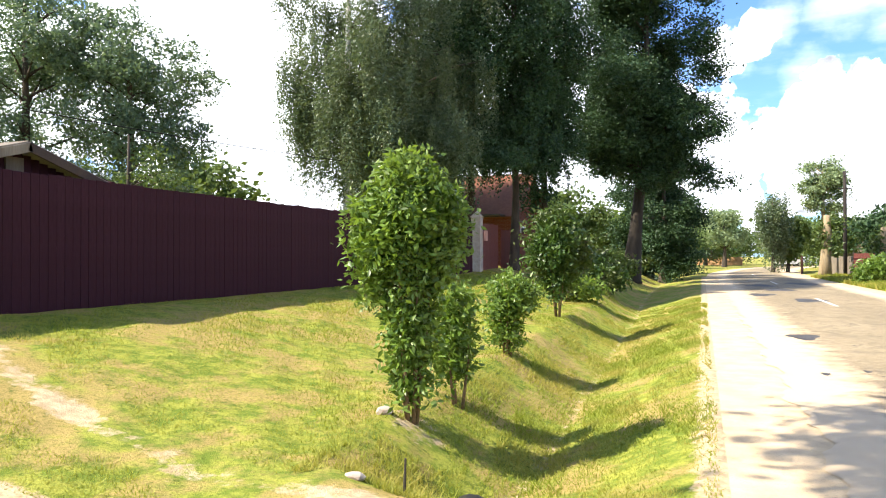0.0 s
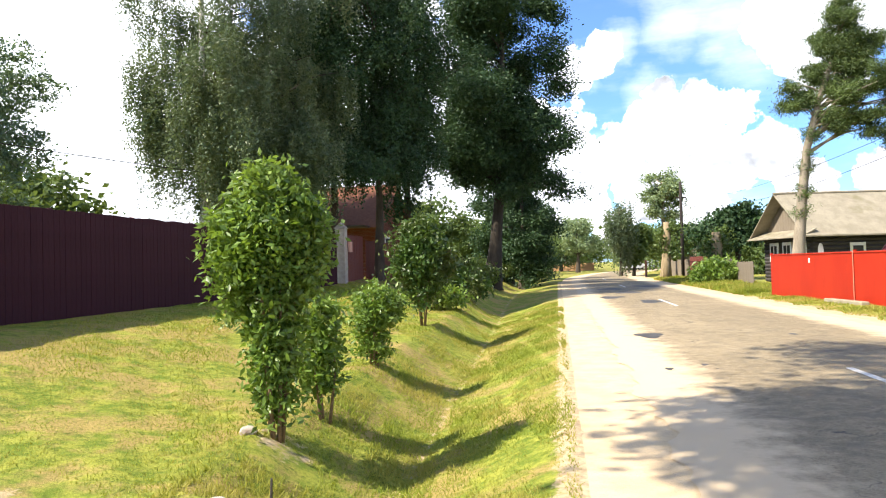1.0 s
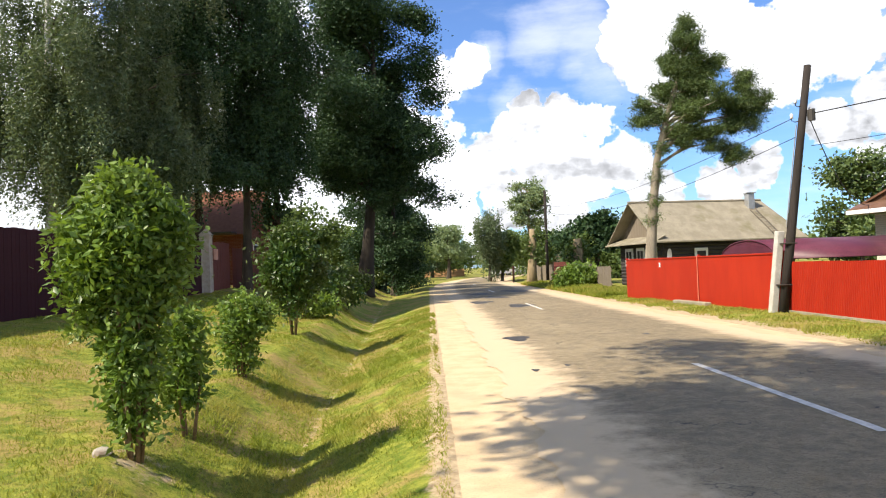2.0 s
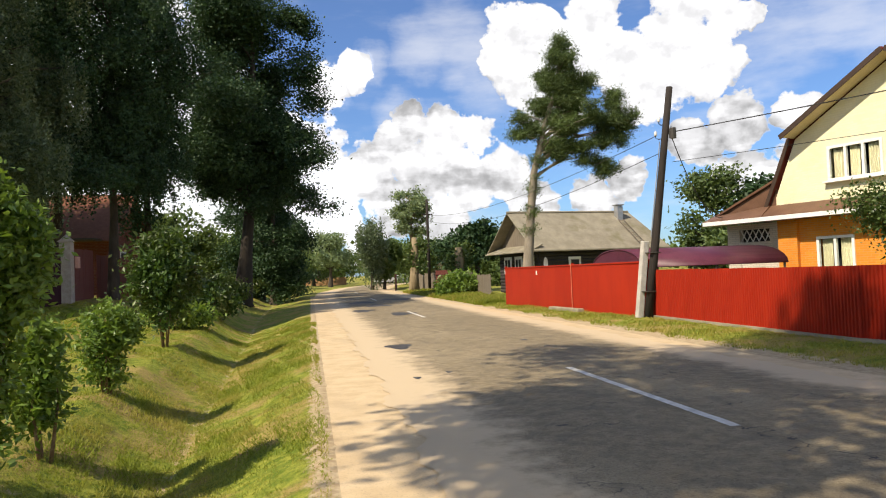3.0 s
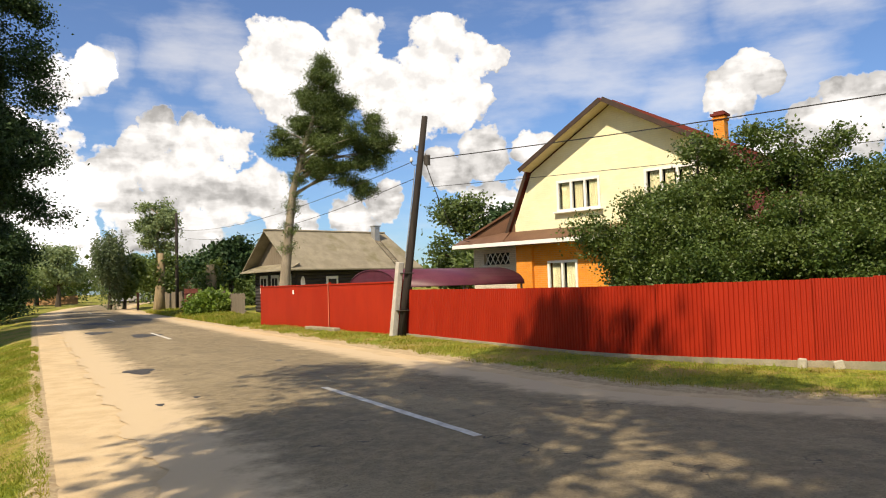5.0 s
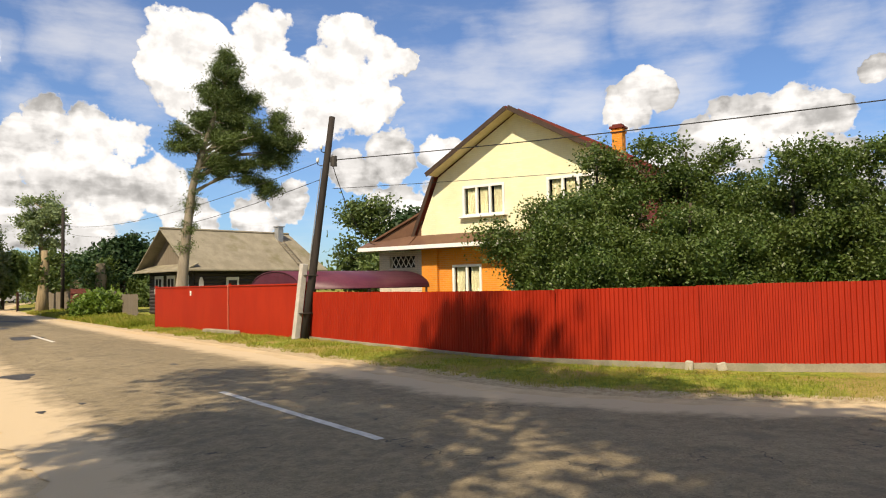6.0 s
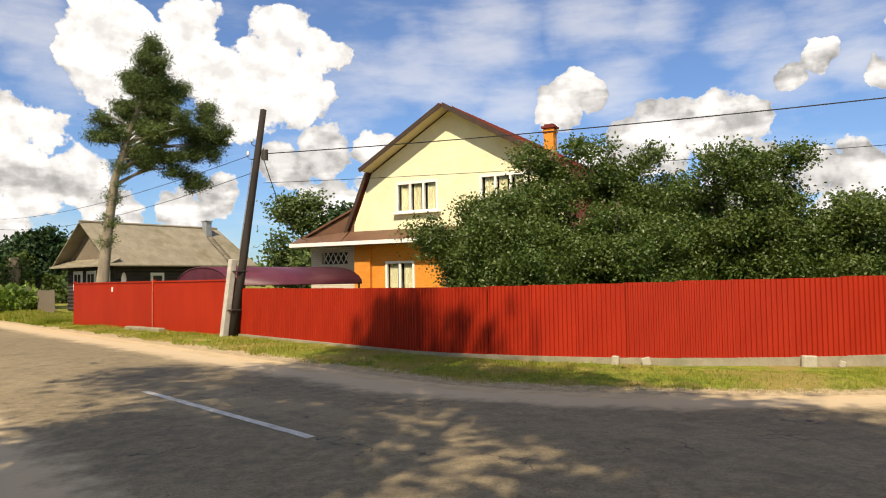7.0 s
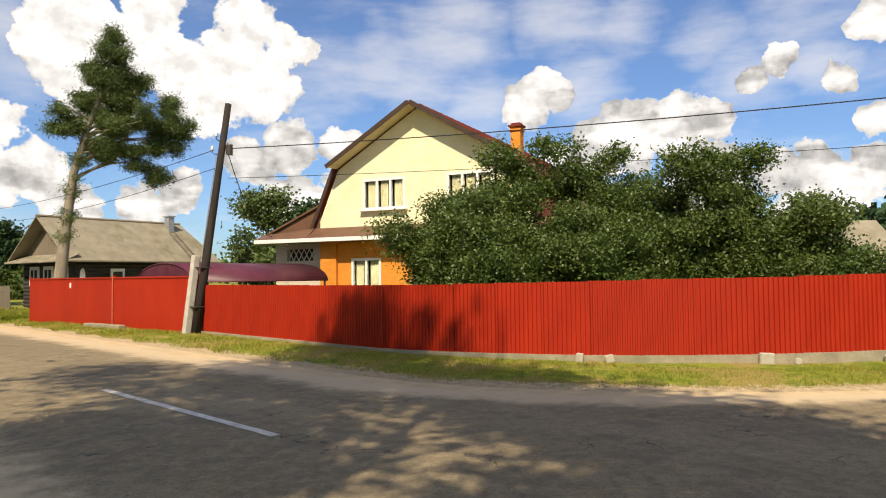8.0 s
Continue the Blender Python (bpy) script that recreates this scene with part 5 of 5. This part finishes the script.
def wall_with_holes(y0, y1, z0, z1, holes, x0=0.0, thick=0.3):
    """A wall facing -x, one shell with its window openings cut through."""
    ys = sorted({y0, y1, *[h[0] for h in holes], *[h[1] for h in holes]})
    zs = sorted({z0, z1, *[h[2] for h in holes], *[h[3] for h in holes]})
    s = Shape()
    at = lambda i, j, b: (i * len(zs) + j) * 2 + b
    for yy in ys:
        for zz in zs:
            s.v += [(x0, yy, zz), (x0 + thick, yy, zz)]
    solid = {}
    for i in range(len(ys) - 1):
        for j in range(len(zs) - 1):
            my, mz = (ys[i] + ys[i + 1]) / 2, (zs[j] + zs[j + 1]) / 2
            solid[i, j] = not any(h[0] < my < h[1] and h[2] < mz < h[3] for h in holes)
    for (i, j), full in solid.items():
        if not full:
            continue
        s.f += [tuple(at(a, c, 0) for a, c in ((i, j), (i, j + 1), (i + 1, j + 1), (i + 1, j))), tuple(at(a, c, 1) for a, c in ((i, j), (i + 1, j), (i + 1, j + 1), (i, j + 1)))]
        for di, dj, e in ((-1, 0, ((i, j), (i, j + 1))), (1, 0, ((i + 1, j), (i + 1, j + 1))), (0, -1, ((i, j), (i + 1, j))), (0, 1, ((i, j + 1), (i + 1, j + 1)))):
            if not solid.get((i + di, j + dj), False):
                s.f.append((at(*e[0], 0), at(*e[1], 0), at(*e[1], 1), at(*e[0], 1)))
    return s


upper_holes = [(W1[1], W1[0], W1[2], W1[3]), (W2[1], W2[0], W2[2], W2[3])]
part("upper_wall", wall_with_holes(-3.45, 3.45, 3.3, 5.7, upper_holes), YELLOW_BRICK, house, "pale yellow brick gable wall")
part("gable_top", Shape().prism([(0.002, 3.45, 5.7), (0.002, 0, 7.72), (0.002, -3.45, 5.7)], (0.29, 0, 0)), YELLOW_BRICK, house)
for sy in (1, -1):
    part("gable_side", Shape().prism([(0.002, sy * 3.45, 3.3), (0.002, sy * 4.5, 3.3), (0.002, sy * 3.45, 5.7)], (0.29, 0, 0)), YELLOW_BRICK, house)
L1 = (1.58, 2.88, 0.95, 2.28)
L2 = (-1.2, 0.2, 0.95, 2.28)
part("lower_wall", wall_with_holes(-4.4, 4.25, -0.1, 2.95, [L1, L2], 0.05), ORANGE_BRICK, house, "orange brick ground floor wall")
for yy in (-4.3, 4.15):
    part("side_wall", Shape().box((6.2, yy, 1.6), (11.7, 0.3, 3.3)), ORANGE_BRICK, house)
part("back_wall", Shape().box((12.0, 0, 3.0), (0.3, 8.4, 6.0)), YELLOW_BRICK, house)
part("corner_pier", Shape().box((-0.02, 3.88, 1.45), (0.16, 0.74, 2.95)), ORANGE_BRICK, house)


def roof_slab(a, b, x0, x1, mat, name, label="", t=0.10):
    """A slab of roof between two points of the gable's outline, from x0 to x1."""
    (ya, za), (yb, zb) = a, b
    n = Vector((0, -(zb - za), yb - ya)).normalized()
    if n.z < 0:
        n = -n
    return part(name, Shape().prism([(x0, ya, za), (x0, yb, zb), (x0, yb + n.y * t, zb + n.z * t), (x0, ya + n.y * t, za + n.z * t)], (x1 - x0, 0, 0)), mat, house, label)


OVER = -0.62
for sy in (1, -1):
    roof_slab((sy * 0.0, 7.80), (sy * 3.55, 5.74), OVER, 12.6, RED_METAL, "roof", "dark red metal roof slope")
    roof_slab((sy * 3.55, 5.74), (sy * 4.66, 3.28), OVER * 0.2, 12.6, RED_METAL, "roof", "steep dark red metal roof slope")
    roof_slab((sy * 0.0, 7.765), (sy * 3.5, 5.735), OVER + 0.02, 0.0, SOFFIT, "soffit", "cream boarded soffit", 0.03)
    roof_slab((sy * 0.0, 7.74), (sy * 3.56, 5.68), OVER - 0.03, OVER, DARK_BROWN, "barge_board", "dark brown barge board", 0.17)
    roof_slab((sy * 3.54, 5.70), (sy * 4.64, 3.27), OVER * 0.2 - 0.03, OVER * 0.2, DARK_BROWN, "barge_board", "dark brown barge board", 0.14)
for xx in np.arange(0.2, 12.4, 0.55):
    roof_slab((0.0, 7.90), (-3.58, 5.82), xx, xx + 0.04, RED_METAL, "seam", "", 0.05)


def skirt(y0, y1, xin, xout, z1, z0, mat, label):
    return part("skirt_roof", Shape().prism([(xin, y0, z1), (xout, y0, z0), (xout, y0, z0 - 0.05), (xin, y0, z1 - 0.05)], (0, y1 - y0, 0)), mat, house, label)


skirt(-4.9, 4.55, 0.02, -0.62, 3.50, 3.08, BROWN_METAL, "brown metal skirt roof over the ground floor")
part("gutter_board", Shape().box((-0.65, 1.05, 3.00), (0.05, 12.0, 0.15)), WHITE_PAINT, house, "white fascia board")
part("eave_soffit", Shape().box((-0.3, 1.05, 2.935), (0.66, 11.9, 0.03)), BROWN_METAL, house)
# side extension with a lean-to roof
part("annex_wall", wall_with_holes(4.35, 6.75, -0.1, 2.92, [(4.9, 6.2, 2.25, 2.72)], 0.35), WHITE_BRICK, house, "pale silicate brick annex wall")
part("annex_side_wall", Shape().box((2.9, 6.6, 1.4), (4.8, 0.3, 3.0)), WHITE_BRICK, house)
part("annex_roof", Shape().prism([(-0.1, 4.2, 4.45), (-0.1, 7.1, 3.26), (-0.1, 7.1, 3.18), (-0.1, 4.2, 4.37)], (5.5, 0, 0)), BROWN_METAL, house, "brown metal lean-to roof")
part("annex_skirt", Shape().prism([(-0.1, 4.5, 3.5), (-0.62, 4.5, 3.09), (-0.62, 7.05, 3.09), (-0.1, 7.05, 3.3)], (0, 0, -0.05)), BROWN_METAL, house)
part("annex_gable", Shape().prism([(0.0, 4.3, 3.1), (0.0, 6.9, 3.1), (0.0, 6.9, 3.25), (0.0, 4.3, 4.32)], (0.1, 0, 0)), BROWN_METAL, house)
# dark sheet behind the slats, the annex's inner shade put into its colour
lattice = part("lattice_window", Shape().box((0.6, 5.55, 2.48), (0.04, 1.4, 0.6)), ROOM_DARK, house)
for k in range(5):
    for sgn in (-1, 1):
        part("slat", Shape().box((0.44, 5.03 + 0.26 * k, 2.485), (0.03, 0.035, 0.54), Matrix.Rotation(sgn * radians(30), 4, "X")), WHITE_PAINT, lattice)


def window(parent, y0, y1, z0, z1, lights, x=0.0, curtain=True, proud=0.04):
    yc, zc, w, h = (y0 + y1) / 2, (z0 + z1) / 2, abs(y1 - y0), z1 - z0
    t = 0.09
    lo, step = yc - w / 2, (w - t) / lights
    fr = wall_with_holes(lo, lo + w, z0, z1, [(lo + t + step * k, lo + step * (k + 1), z0 + t, z1 - t) for k in range(lights)], x - 0.04, 0.10)
    ob = part("window", fr, WHITE_PAINT, parent, "white framed window")
    part("sill", Shape().box((x - 0.08, yc, z0 - 0.03), (0.22, w + 0.2, 0.05)), WHITE_PAINT, ob)
    for k in range(lights):
        yy = yc - w / 2 + t / 2 + (w - t) * (k + 0.5) / lights
        p = part("pane", Shape().box((x + 0.03, yy, zc), (0.008, (w - t) / lights - t, h - 2 * t), None, 0.0005), GLASS, ob)
        p.visible_shadow = False
        if curtain:
            pts, n = [], 16
            wid = ((w - t) / lights - t) * (0.84 if k % 2 == 0 else 0.70)
            side = -1 if k % 2 == 0 else 1
            for j in range(n + 1):
                pts.append((x + 0.085 + 0.025 * math.sin(j * 2.1), yy + side * ((w - t) / lights - t) * 0.06 - wid / 2 + wid * j / n))
            s = Shape()
            for a, b in pts:
                s.v += [(a, b, z0 + t), (a, b, z1 - t), (a + 0.01, b, z0 + t), (a + 0.01, b, z1 - t)]
            for j in range(n):
                i = 4 * j
                s.f += [(i, i + 4, i + 5, i + 1), (i + 2, i + 3, i + 7, i + 6)]
            part("curtain", s, CURTAIN, ob, "cream curtain", smooth=True)
    # flat dark sheet behind the panes in place of a shaded interior
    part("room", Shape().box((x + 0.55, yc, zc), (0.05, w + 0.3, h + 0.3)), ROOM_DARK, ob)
    return ob


window(house, W1[1], W1[0], W1[2], W1[3], 3)
window(house, W2[1], W2[0], W2[2], W2[3], 3)
window(house, L1[0], L1[1], L1[2], L1[3], 2, 0.05)
window(house, L2[0], L2[1], L2[2], L2[3], 2, 0.05)
chim = part("chimney", Shape().box((6.0, -1.7, 7.3), (0.44, 0.44, 1.3)).box((6.0, -1.7, 7.80), (0.52, 0.52, 0.10)), ORANGE_BRICK, house, "orange brick chimney")
part("cap", Shape().box((6.0, -1.7, 7.98), (0.60, 0.60, 0.10)).box((6.0, -1.7, 8.07), (0.4, 0.4, 0.10)), RED_METAL, chim, "dark red metal cap")

# arched carport
carport = thing("carport", (10.3, 20.6, 0.05), "arched carport roof of wine-red polycarbonate", "carport")
arc = [(math.cos(math.pi * k / 14), math.sin(math.pi * k / 14)) for k in range(15)]
s = Shape()
for xx in (0.0, 5.2):
    s.v += [(xx, 2.2 - 2.0 * a, 1.45 + 0.62 * b) for a, b in arc] + [(xx, 2.2 - 2.02 * a, 1.47 + 0.64 * b) for a, b in arc]
for k in range(14):
    s.f += [(k, k + 1, 30 + k + 1, 30 + k), (15 + k, 45 + k, 45 + k + 1, 15 + k + 1), (k, 15 + k, 15 + k + 1, k + 1), (30 + k, 30 + k + 1, 45 + k + 1, 45 + k)]
part("canopy", s, POLYCARB, carport, smooth=True)
part("end_panel", Shape().prism([(0.02, 2.2 - 1.99 * a, 1.45 + 0.61 * b) for a, b in arc], (0.02, 0, 0)), POLYCARB, carport, "dark red end panel")
for xx in (0.1, 2.6, 5.1):
    for yy in (0.25, 4.15):
        part("post", Shape().box((xx, yy, 0.72), (0.06, 0.06, 1.5)), DARK_METAL, carport)
    part("rib", Shape().tube([(xx, 2.2 - 1.97 * a, 1.43 + 0.60 * b) for a, b in arc], 0.02, 6), DARK_METAL, carport)

# old dark log house
old = thing("log_house", (12.75, 38.3, 0.1), "old dark log house with grey slate roof", "house", turn=9)
old.scale = (0.92, 1.0, 1.0)
for k in range(12):
    zz = 0.3 + k * 0.2
    part("log", Shape().tube([(0.0, -0.02, zz), (8.4, -0.02, zz)], 0.115, 8), DARK_LOG, old)
    part("log", Shape().tube([(0.0, 0.0, zz - 0.1), (0.0, 5.2, zz - 0.1)], 0.115, 8), DARK_LOG, old)
part("wall", Shape().box((4.2, 2.6, 1.3), (8.2, 5.0, 2.5)), DARK_LOG, old)
part("gable", Shape().prism([(-0.02, -0.2, 2.6), (-0.02, 5.4, 2.6), (-0.02, 2.6, 4.75)], (0.06, 0, 0)), OLD_WOOD, old, "grey boarded gable")
for sy in (-1, 1):
    eave = [(-0.75, 2.6 + sy * 3.25, 2.46), (9.2, 2.6 + sy * 3.25, 2.46), (8.5, 2.6, 4.84), (-0.75, 2.6, 4.84)]
    part("roof", Shape().prism(eave, (0, 0, 0.07)), SLATE, old, "grey mossy slate roof")
part("roof_hip", Shape().prism([(9.2, -0.65, 2.46), (9.2, 5.85, 2.46), (8.5, 2.6, 4.84)], (0, 0, 0.07)), SLATE, old, "grey slate hip")
part("ridge", Shape().tube([(-0.75, 2.6, 4.92), (8.5, 2.6, 4.92)], 0.08, 8), SLATE, old)
part("gable_skirt", Shape().prism([(0.0, -0.5, 2.85), (-0.9, -0.6, 2.45), (-0.9, 5.8, 2.45), (0.0, 5.7, 2.85)], (0, 0, 0.05)), SLATE, old, "grey slate skirt under the gable")
stack = part("chimney", Shape().box((7.3, 2.0, 4.65), (0.42, 0.42, 1.2)), METAL, old, "pale grey metal-clad chimney")
part("cap", Shape().box((7.3, 2.0, 5.3), (0.55, 0.55, 0.06)), METAL, stack)
ladder = part("roof_ladder", Shape().box((7.0, 0.6, 3.62), (0.05, 2.6, 0.05), Matrix.Rotation(radians(36), 4, "X")), OLD_WOOD, old, "wooden ladder lying on the roof")
part("ladder_rail", Shape().box((7.4, 0.6, 3.62), (0.05, 2.6, 0.05), Matrix.Rotation(radians(36), 4, "X")), OLD_WOOD, ladder)
for k in range(6):
    part("rung", Shape().box((7.2, -0.35 + 0.38 * k, 2.93 + 0.276 * k), (0.4, 0.035, 0.035)), OLD_WOOD, ladder)
for gx0, wy in ((-0.13, 0.9), (-0.13, 2.4), (-0.13, 3.9)):
    w = part("window", Shape().box((gx0, wy, 1.75), (0.07, 1.0, 1.05)), WHITE_PAINT, old, "white carved window surround")
    for dy in (-0.2, 0.2):
        part("pane", Shape().box((gx0 - 0.035, wy + dy, 1.72), (0.02, 0.30, 0.75)), ROOM_DARK, w)
for wx in (2.4, 6.0):
    w = part("window", Shape().box((wx, -0.15, 1.7), (0.85, 0.07, 0.85)), WHITE_PAINT, old, "white window surround")
    part("pane", Shape().box((wx, -0.19, 1.68), (0.56, 0.02, 0.56)), ROOM_DARK, w)
dish = thing("satellite_dish", (12.9, 37.4, 1.85), "grey satellite dish beside the log house", "satellite dish")
s = Shape()
for j, r in enumerate((0.0, 0.15, 0.28, 0.38)):
    for k in range(16):
        a = 2 * math.pi * k / 16
        s.v.append((-0.5 * r * r, r * math.cos(a), r * math.sin(a)))
        if j:
            s.f.append(((j - 1) * 16 + k, (j - 1) * 16 + (k + 1) % 16, j * 16 + (k + 1) % 16, j * 16 + k))
part("reflector", s, METAL, dish, smooth=True)
part("mast", Shape().tube([(0.02, 0, 0), (0.06, 0, -0.3), (0.06, 0, -1.8)], 0.02, 6), DARK_METAL, dish)

# far end of the street on the right


def cut_trunk(x, y, h, r, label):
    ob = thing("cut_trunk", (x, y, gz(x, y)), label, "tree trunk", group="cut trunks")
    part("trunk", Shape().tube([(0, 0, -0.2), (0, 0, h * 0.3), (0.08, 0, h * 0.7), (0.02, 0, h)], [r * 1.2, r, r * 0.95, r * 0.7], 12), BARK_TAN, ob, smooth=True)
    part("foliage", crown_mesh("foliage", [(0.5, 0.2, h * 0.9, 0.6, 0.6, 0.6), (-0.5, 0, h * 0.7, 0.35, 0.35, 0.5), (0.3, 0, h * 0.5, 0.5, 0.5, 0.6)], 90, 12, 0.2, 0.16, LEAF_APPLE), LEAF_APPLE, ob, "young leafy shoots")
    return ob


cut_trunk(8.45, 57.5, 4.5, 0.30, "thick pollarded trunk with young shoots")
cut_trunk(11.2, 53.0, 3.4, 0.40, "thick pollarded trunk beside the fence")
board_fence("street_fence", (9.6, 66.0), (11.4, 49.0), 1.5, 0.3, OLD_WOOD, "grey weathered board fence along the verge")
board_fence("street_fence", (10.9, 49.0), (10.2, 39.5), 1.3, 0.25, OLD_WOOD, "low grey picket fence before the log house", 0.09)
board_fence("garden_gate", (10.9, 54.6), (9.7, 55.2), 1.7, 0.16, RUST_FENCE, "dark red board garden gate")
board_fence("bend_fence", (8.9, 74.0), (8.0, 68.0), 1.6, 0.2, RUST_FENCE, "red-brown board fence by the bend")


def far_house(x, y, w, d, h, wall, roof, label, turn=0):
    ob = thing("far_house", (x, y, gz(x, y)), label, "house", "far houses", turn=turn)
    part("wall", Shape().box((0, 0, h / 2), (w, d, h)), wall, ob)
    for sy in (-1, 1):
        m = Matrix.Rotation(-sy * radians(34), 4, "X")
        part("roof", Shape().box((0, sy * d * 0.27, h + d * 0.19), (w + 0.8, d * 0.66, 0.09), m), roof, ob)
    for sx in (-1, 1):
        part("gable", Shape().prism([(sx * w / 2, -d / 2, h), (sx * w / 2, d / 2, h), (sx * w / 2, 0, h + d * 0.34)], (0.05, 0, 0)), wall, ob)
    for k in (-1, 1):
        win = part("window", Shape().box((k * w * 0.25, -d / 2 - 0.03, h * 0.55), (0.9, 0.06, 1.0)), WHITE_PAINT, ob)
        part("pane", Shape().box((k * w * 0.25, -d / 2 - 0.07, h * 0.55), (0.7, 0.02, 0.8)), ROOM_DARK, win)
    return ob


far_house(2.5, 150.0, 9, 6, 2.6, OLD_WOOD, GREEN_ROOF, "far low house with a green metal roof")
far_house(17.0, 92.0, 5, 5, 2.4, PLINTH_MAT, SLATE, "far grey house with a steep slate roof", 80)
far_house(27.0, 9.5, 7, 5, 1.5, PLINTH_MAT, SLATE, "far grey roofed outbuilding beyond the garden", -50)
board_fence("far_fence", (-2.0, 135.0), (7.0, 132.0), 1.4, 0.5, plain("ochre_board", (0.42, 0.25, 0.12), (0.36, 0.2, 0.1), 3, 0.8, 0.2, 30), "far ochre board fence at the bend")


def car(x, y, turn, label):
    ob = thing("parked_car", (x, y, gz(x, y) + 0.02), label, "car", "far parked cars", turn=turn)
    side = [(-2.1, 0.35), (-2.15, 0.75), (-1.5, 0.92), (-0.8, 1.42), (0.7, 1.45), (1.4, 0.98), (2.1, 0.88), (2.15, 0.4)]
    part("body", Shape().prism([(px, -0.8, pz) for px, pz in side], (0, 1.6, 0)), CAR_WHITE, ob)
    for sy in (-0.81, 0.81):
        part("side_window", Shape().box((-0.05, sy, 1.18), (1.5, 0.02, 0.34)), ROOM_DARK, ob)
    part("rear_window", Shape().box((-1.18, 0, 1.18), (0.03, 1.3, 0.36), Matrix.Rotation(radians(54), 4, "Y")), ROOM_DARK, ob)
    for px in (-1.3, 1.35):
        for sy in (-0.75, 0.75):
            wh = part("wheel", Shape().tube([(px, sy - 0.09, 0.31), (px, sy + 0.09, 0.31)], 0.31, 14), TYRE, ob)
            part("rim", Shape().tube([(px, sy - 0.1, 0.31), (px, sy + 0.1, 0.31)], 0.18, 10), METAL, wh)
    return ob


car(12.6, 122.0, 20, "white car parked at the far bend")
car(16.6, 131.0, 40, "white car parked beyond the bend")

stake = Shape().tube([(0, 0, -0.1), (0.005, 0, 0.12), (0.012, 0, 0.27)], [0.012, 0.011, 0.009], 6)
solo("stake", stake, DARK_METAL, "thin dark iron stake beside the ditch", "stake", at=(-2.05, 4.75, gz(-2.05, 4.75)))

# ---- grass ----


def blades(name, n, x0, x1, y0, y1, h, label, keep):
    x = rng.uniform(x0, x1, n * 2)
    t = rng.uniform(0, 1, n * 2) ** 1.5
    y = y0 + (y1 - y0) * t
    ok = keep(x, y)
    x, y = x[ok][:n], y[ok][:n]
    z = ground_z(x, y)
    n = len(x)
    a = rng.uniform(0, 2 * math.pi, n)
    tall = h * rng.uniform(0.4, 1.5, n) * (1 + 0.5 * ripple(x, y, 0.8).clip(-1, 1))
    wid = 0.0035 + 0.0006 * y
    lean = rng.normal(size=(n, 2)) * tall[:, None] * 0.55
    p = np.stack([x, y, z - 0.01], 1)
    side = np.stack([np.cos(a), np.sin(a), 0 * a], 1) * wid[:, None]
    tip = p + np.concatenate([lean, tall[:, None]], 1)
    v = np.stack([p - side, p + side, tip], 1).reshape(-1, 3)
    ob = new(name, quick_mesh(name, v, np.arange(3 * n).reshape(-1, 3), BLADE))
    return tagged(ob, label, "grass", kind="stuff")


def bare(x, y):
    d = along(x, y, FOOTPATH)
    return (d > 0.42 + 0.15 * np.sin(5 * x + 3 * y)) & (np.hypot(x + 2.6, y - 6.3) > 0.35)


blades("lawn_grass", 170000, -9.2, -0.05, 3.3, 30.0, 0.030, "short lawn grass with dry blades", bare)
blades("ditch_grass", 50000, -2.9, 0.12, 4.6, 26.0, 0.042, "longer grass on the banks of the ditch", lambda x, y: bare(x, y) & (np.sin(x * 7 + y) > -0.9))
blades("verge_grass", 80000, 7.5, 17.0, 2.0, 34.0, 0.055, "grass verge below the red fence", lambda x, y: (x > 7.7 + verge_shift(y) + 0.1 * np.sin(3 * y)) & (x < 9.9 + 0.9 * verge_shift(y)))
blades("far_verge_grass", 40000, 7.6, 11.0, 32.0, 60.0, 0.16, "tall roadside grass by the old fences", lambda x, y: x > 7.7)
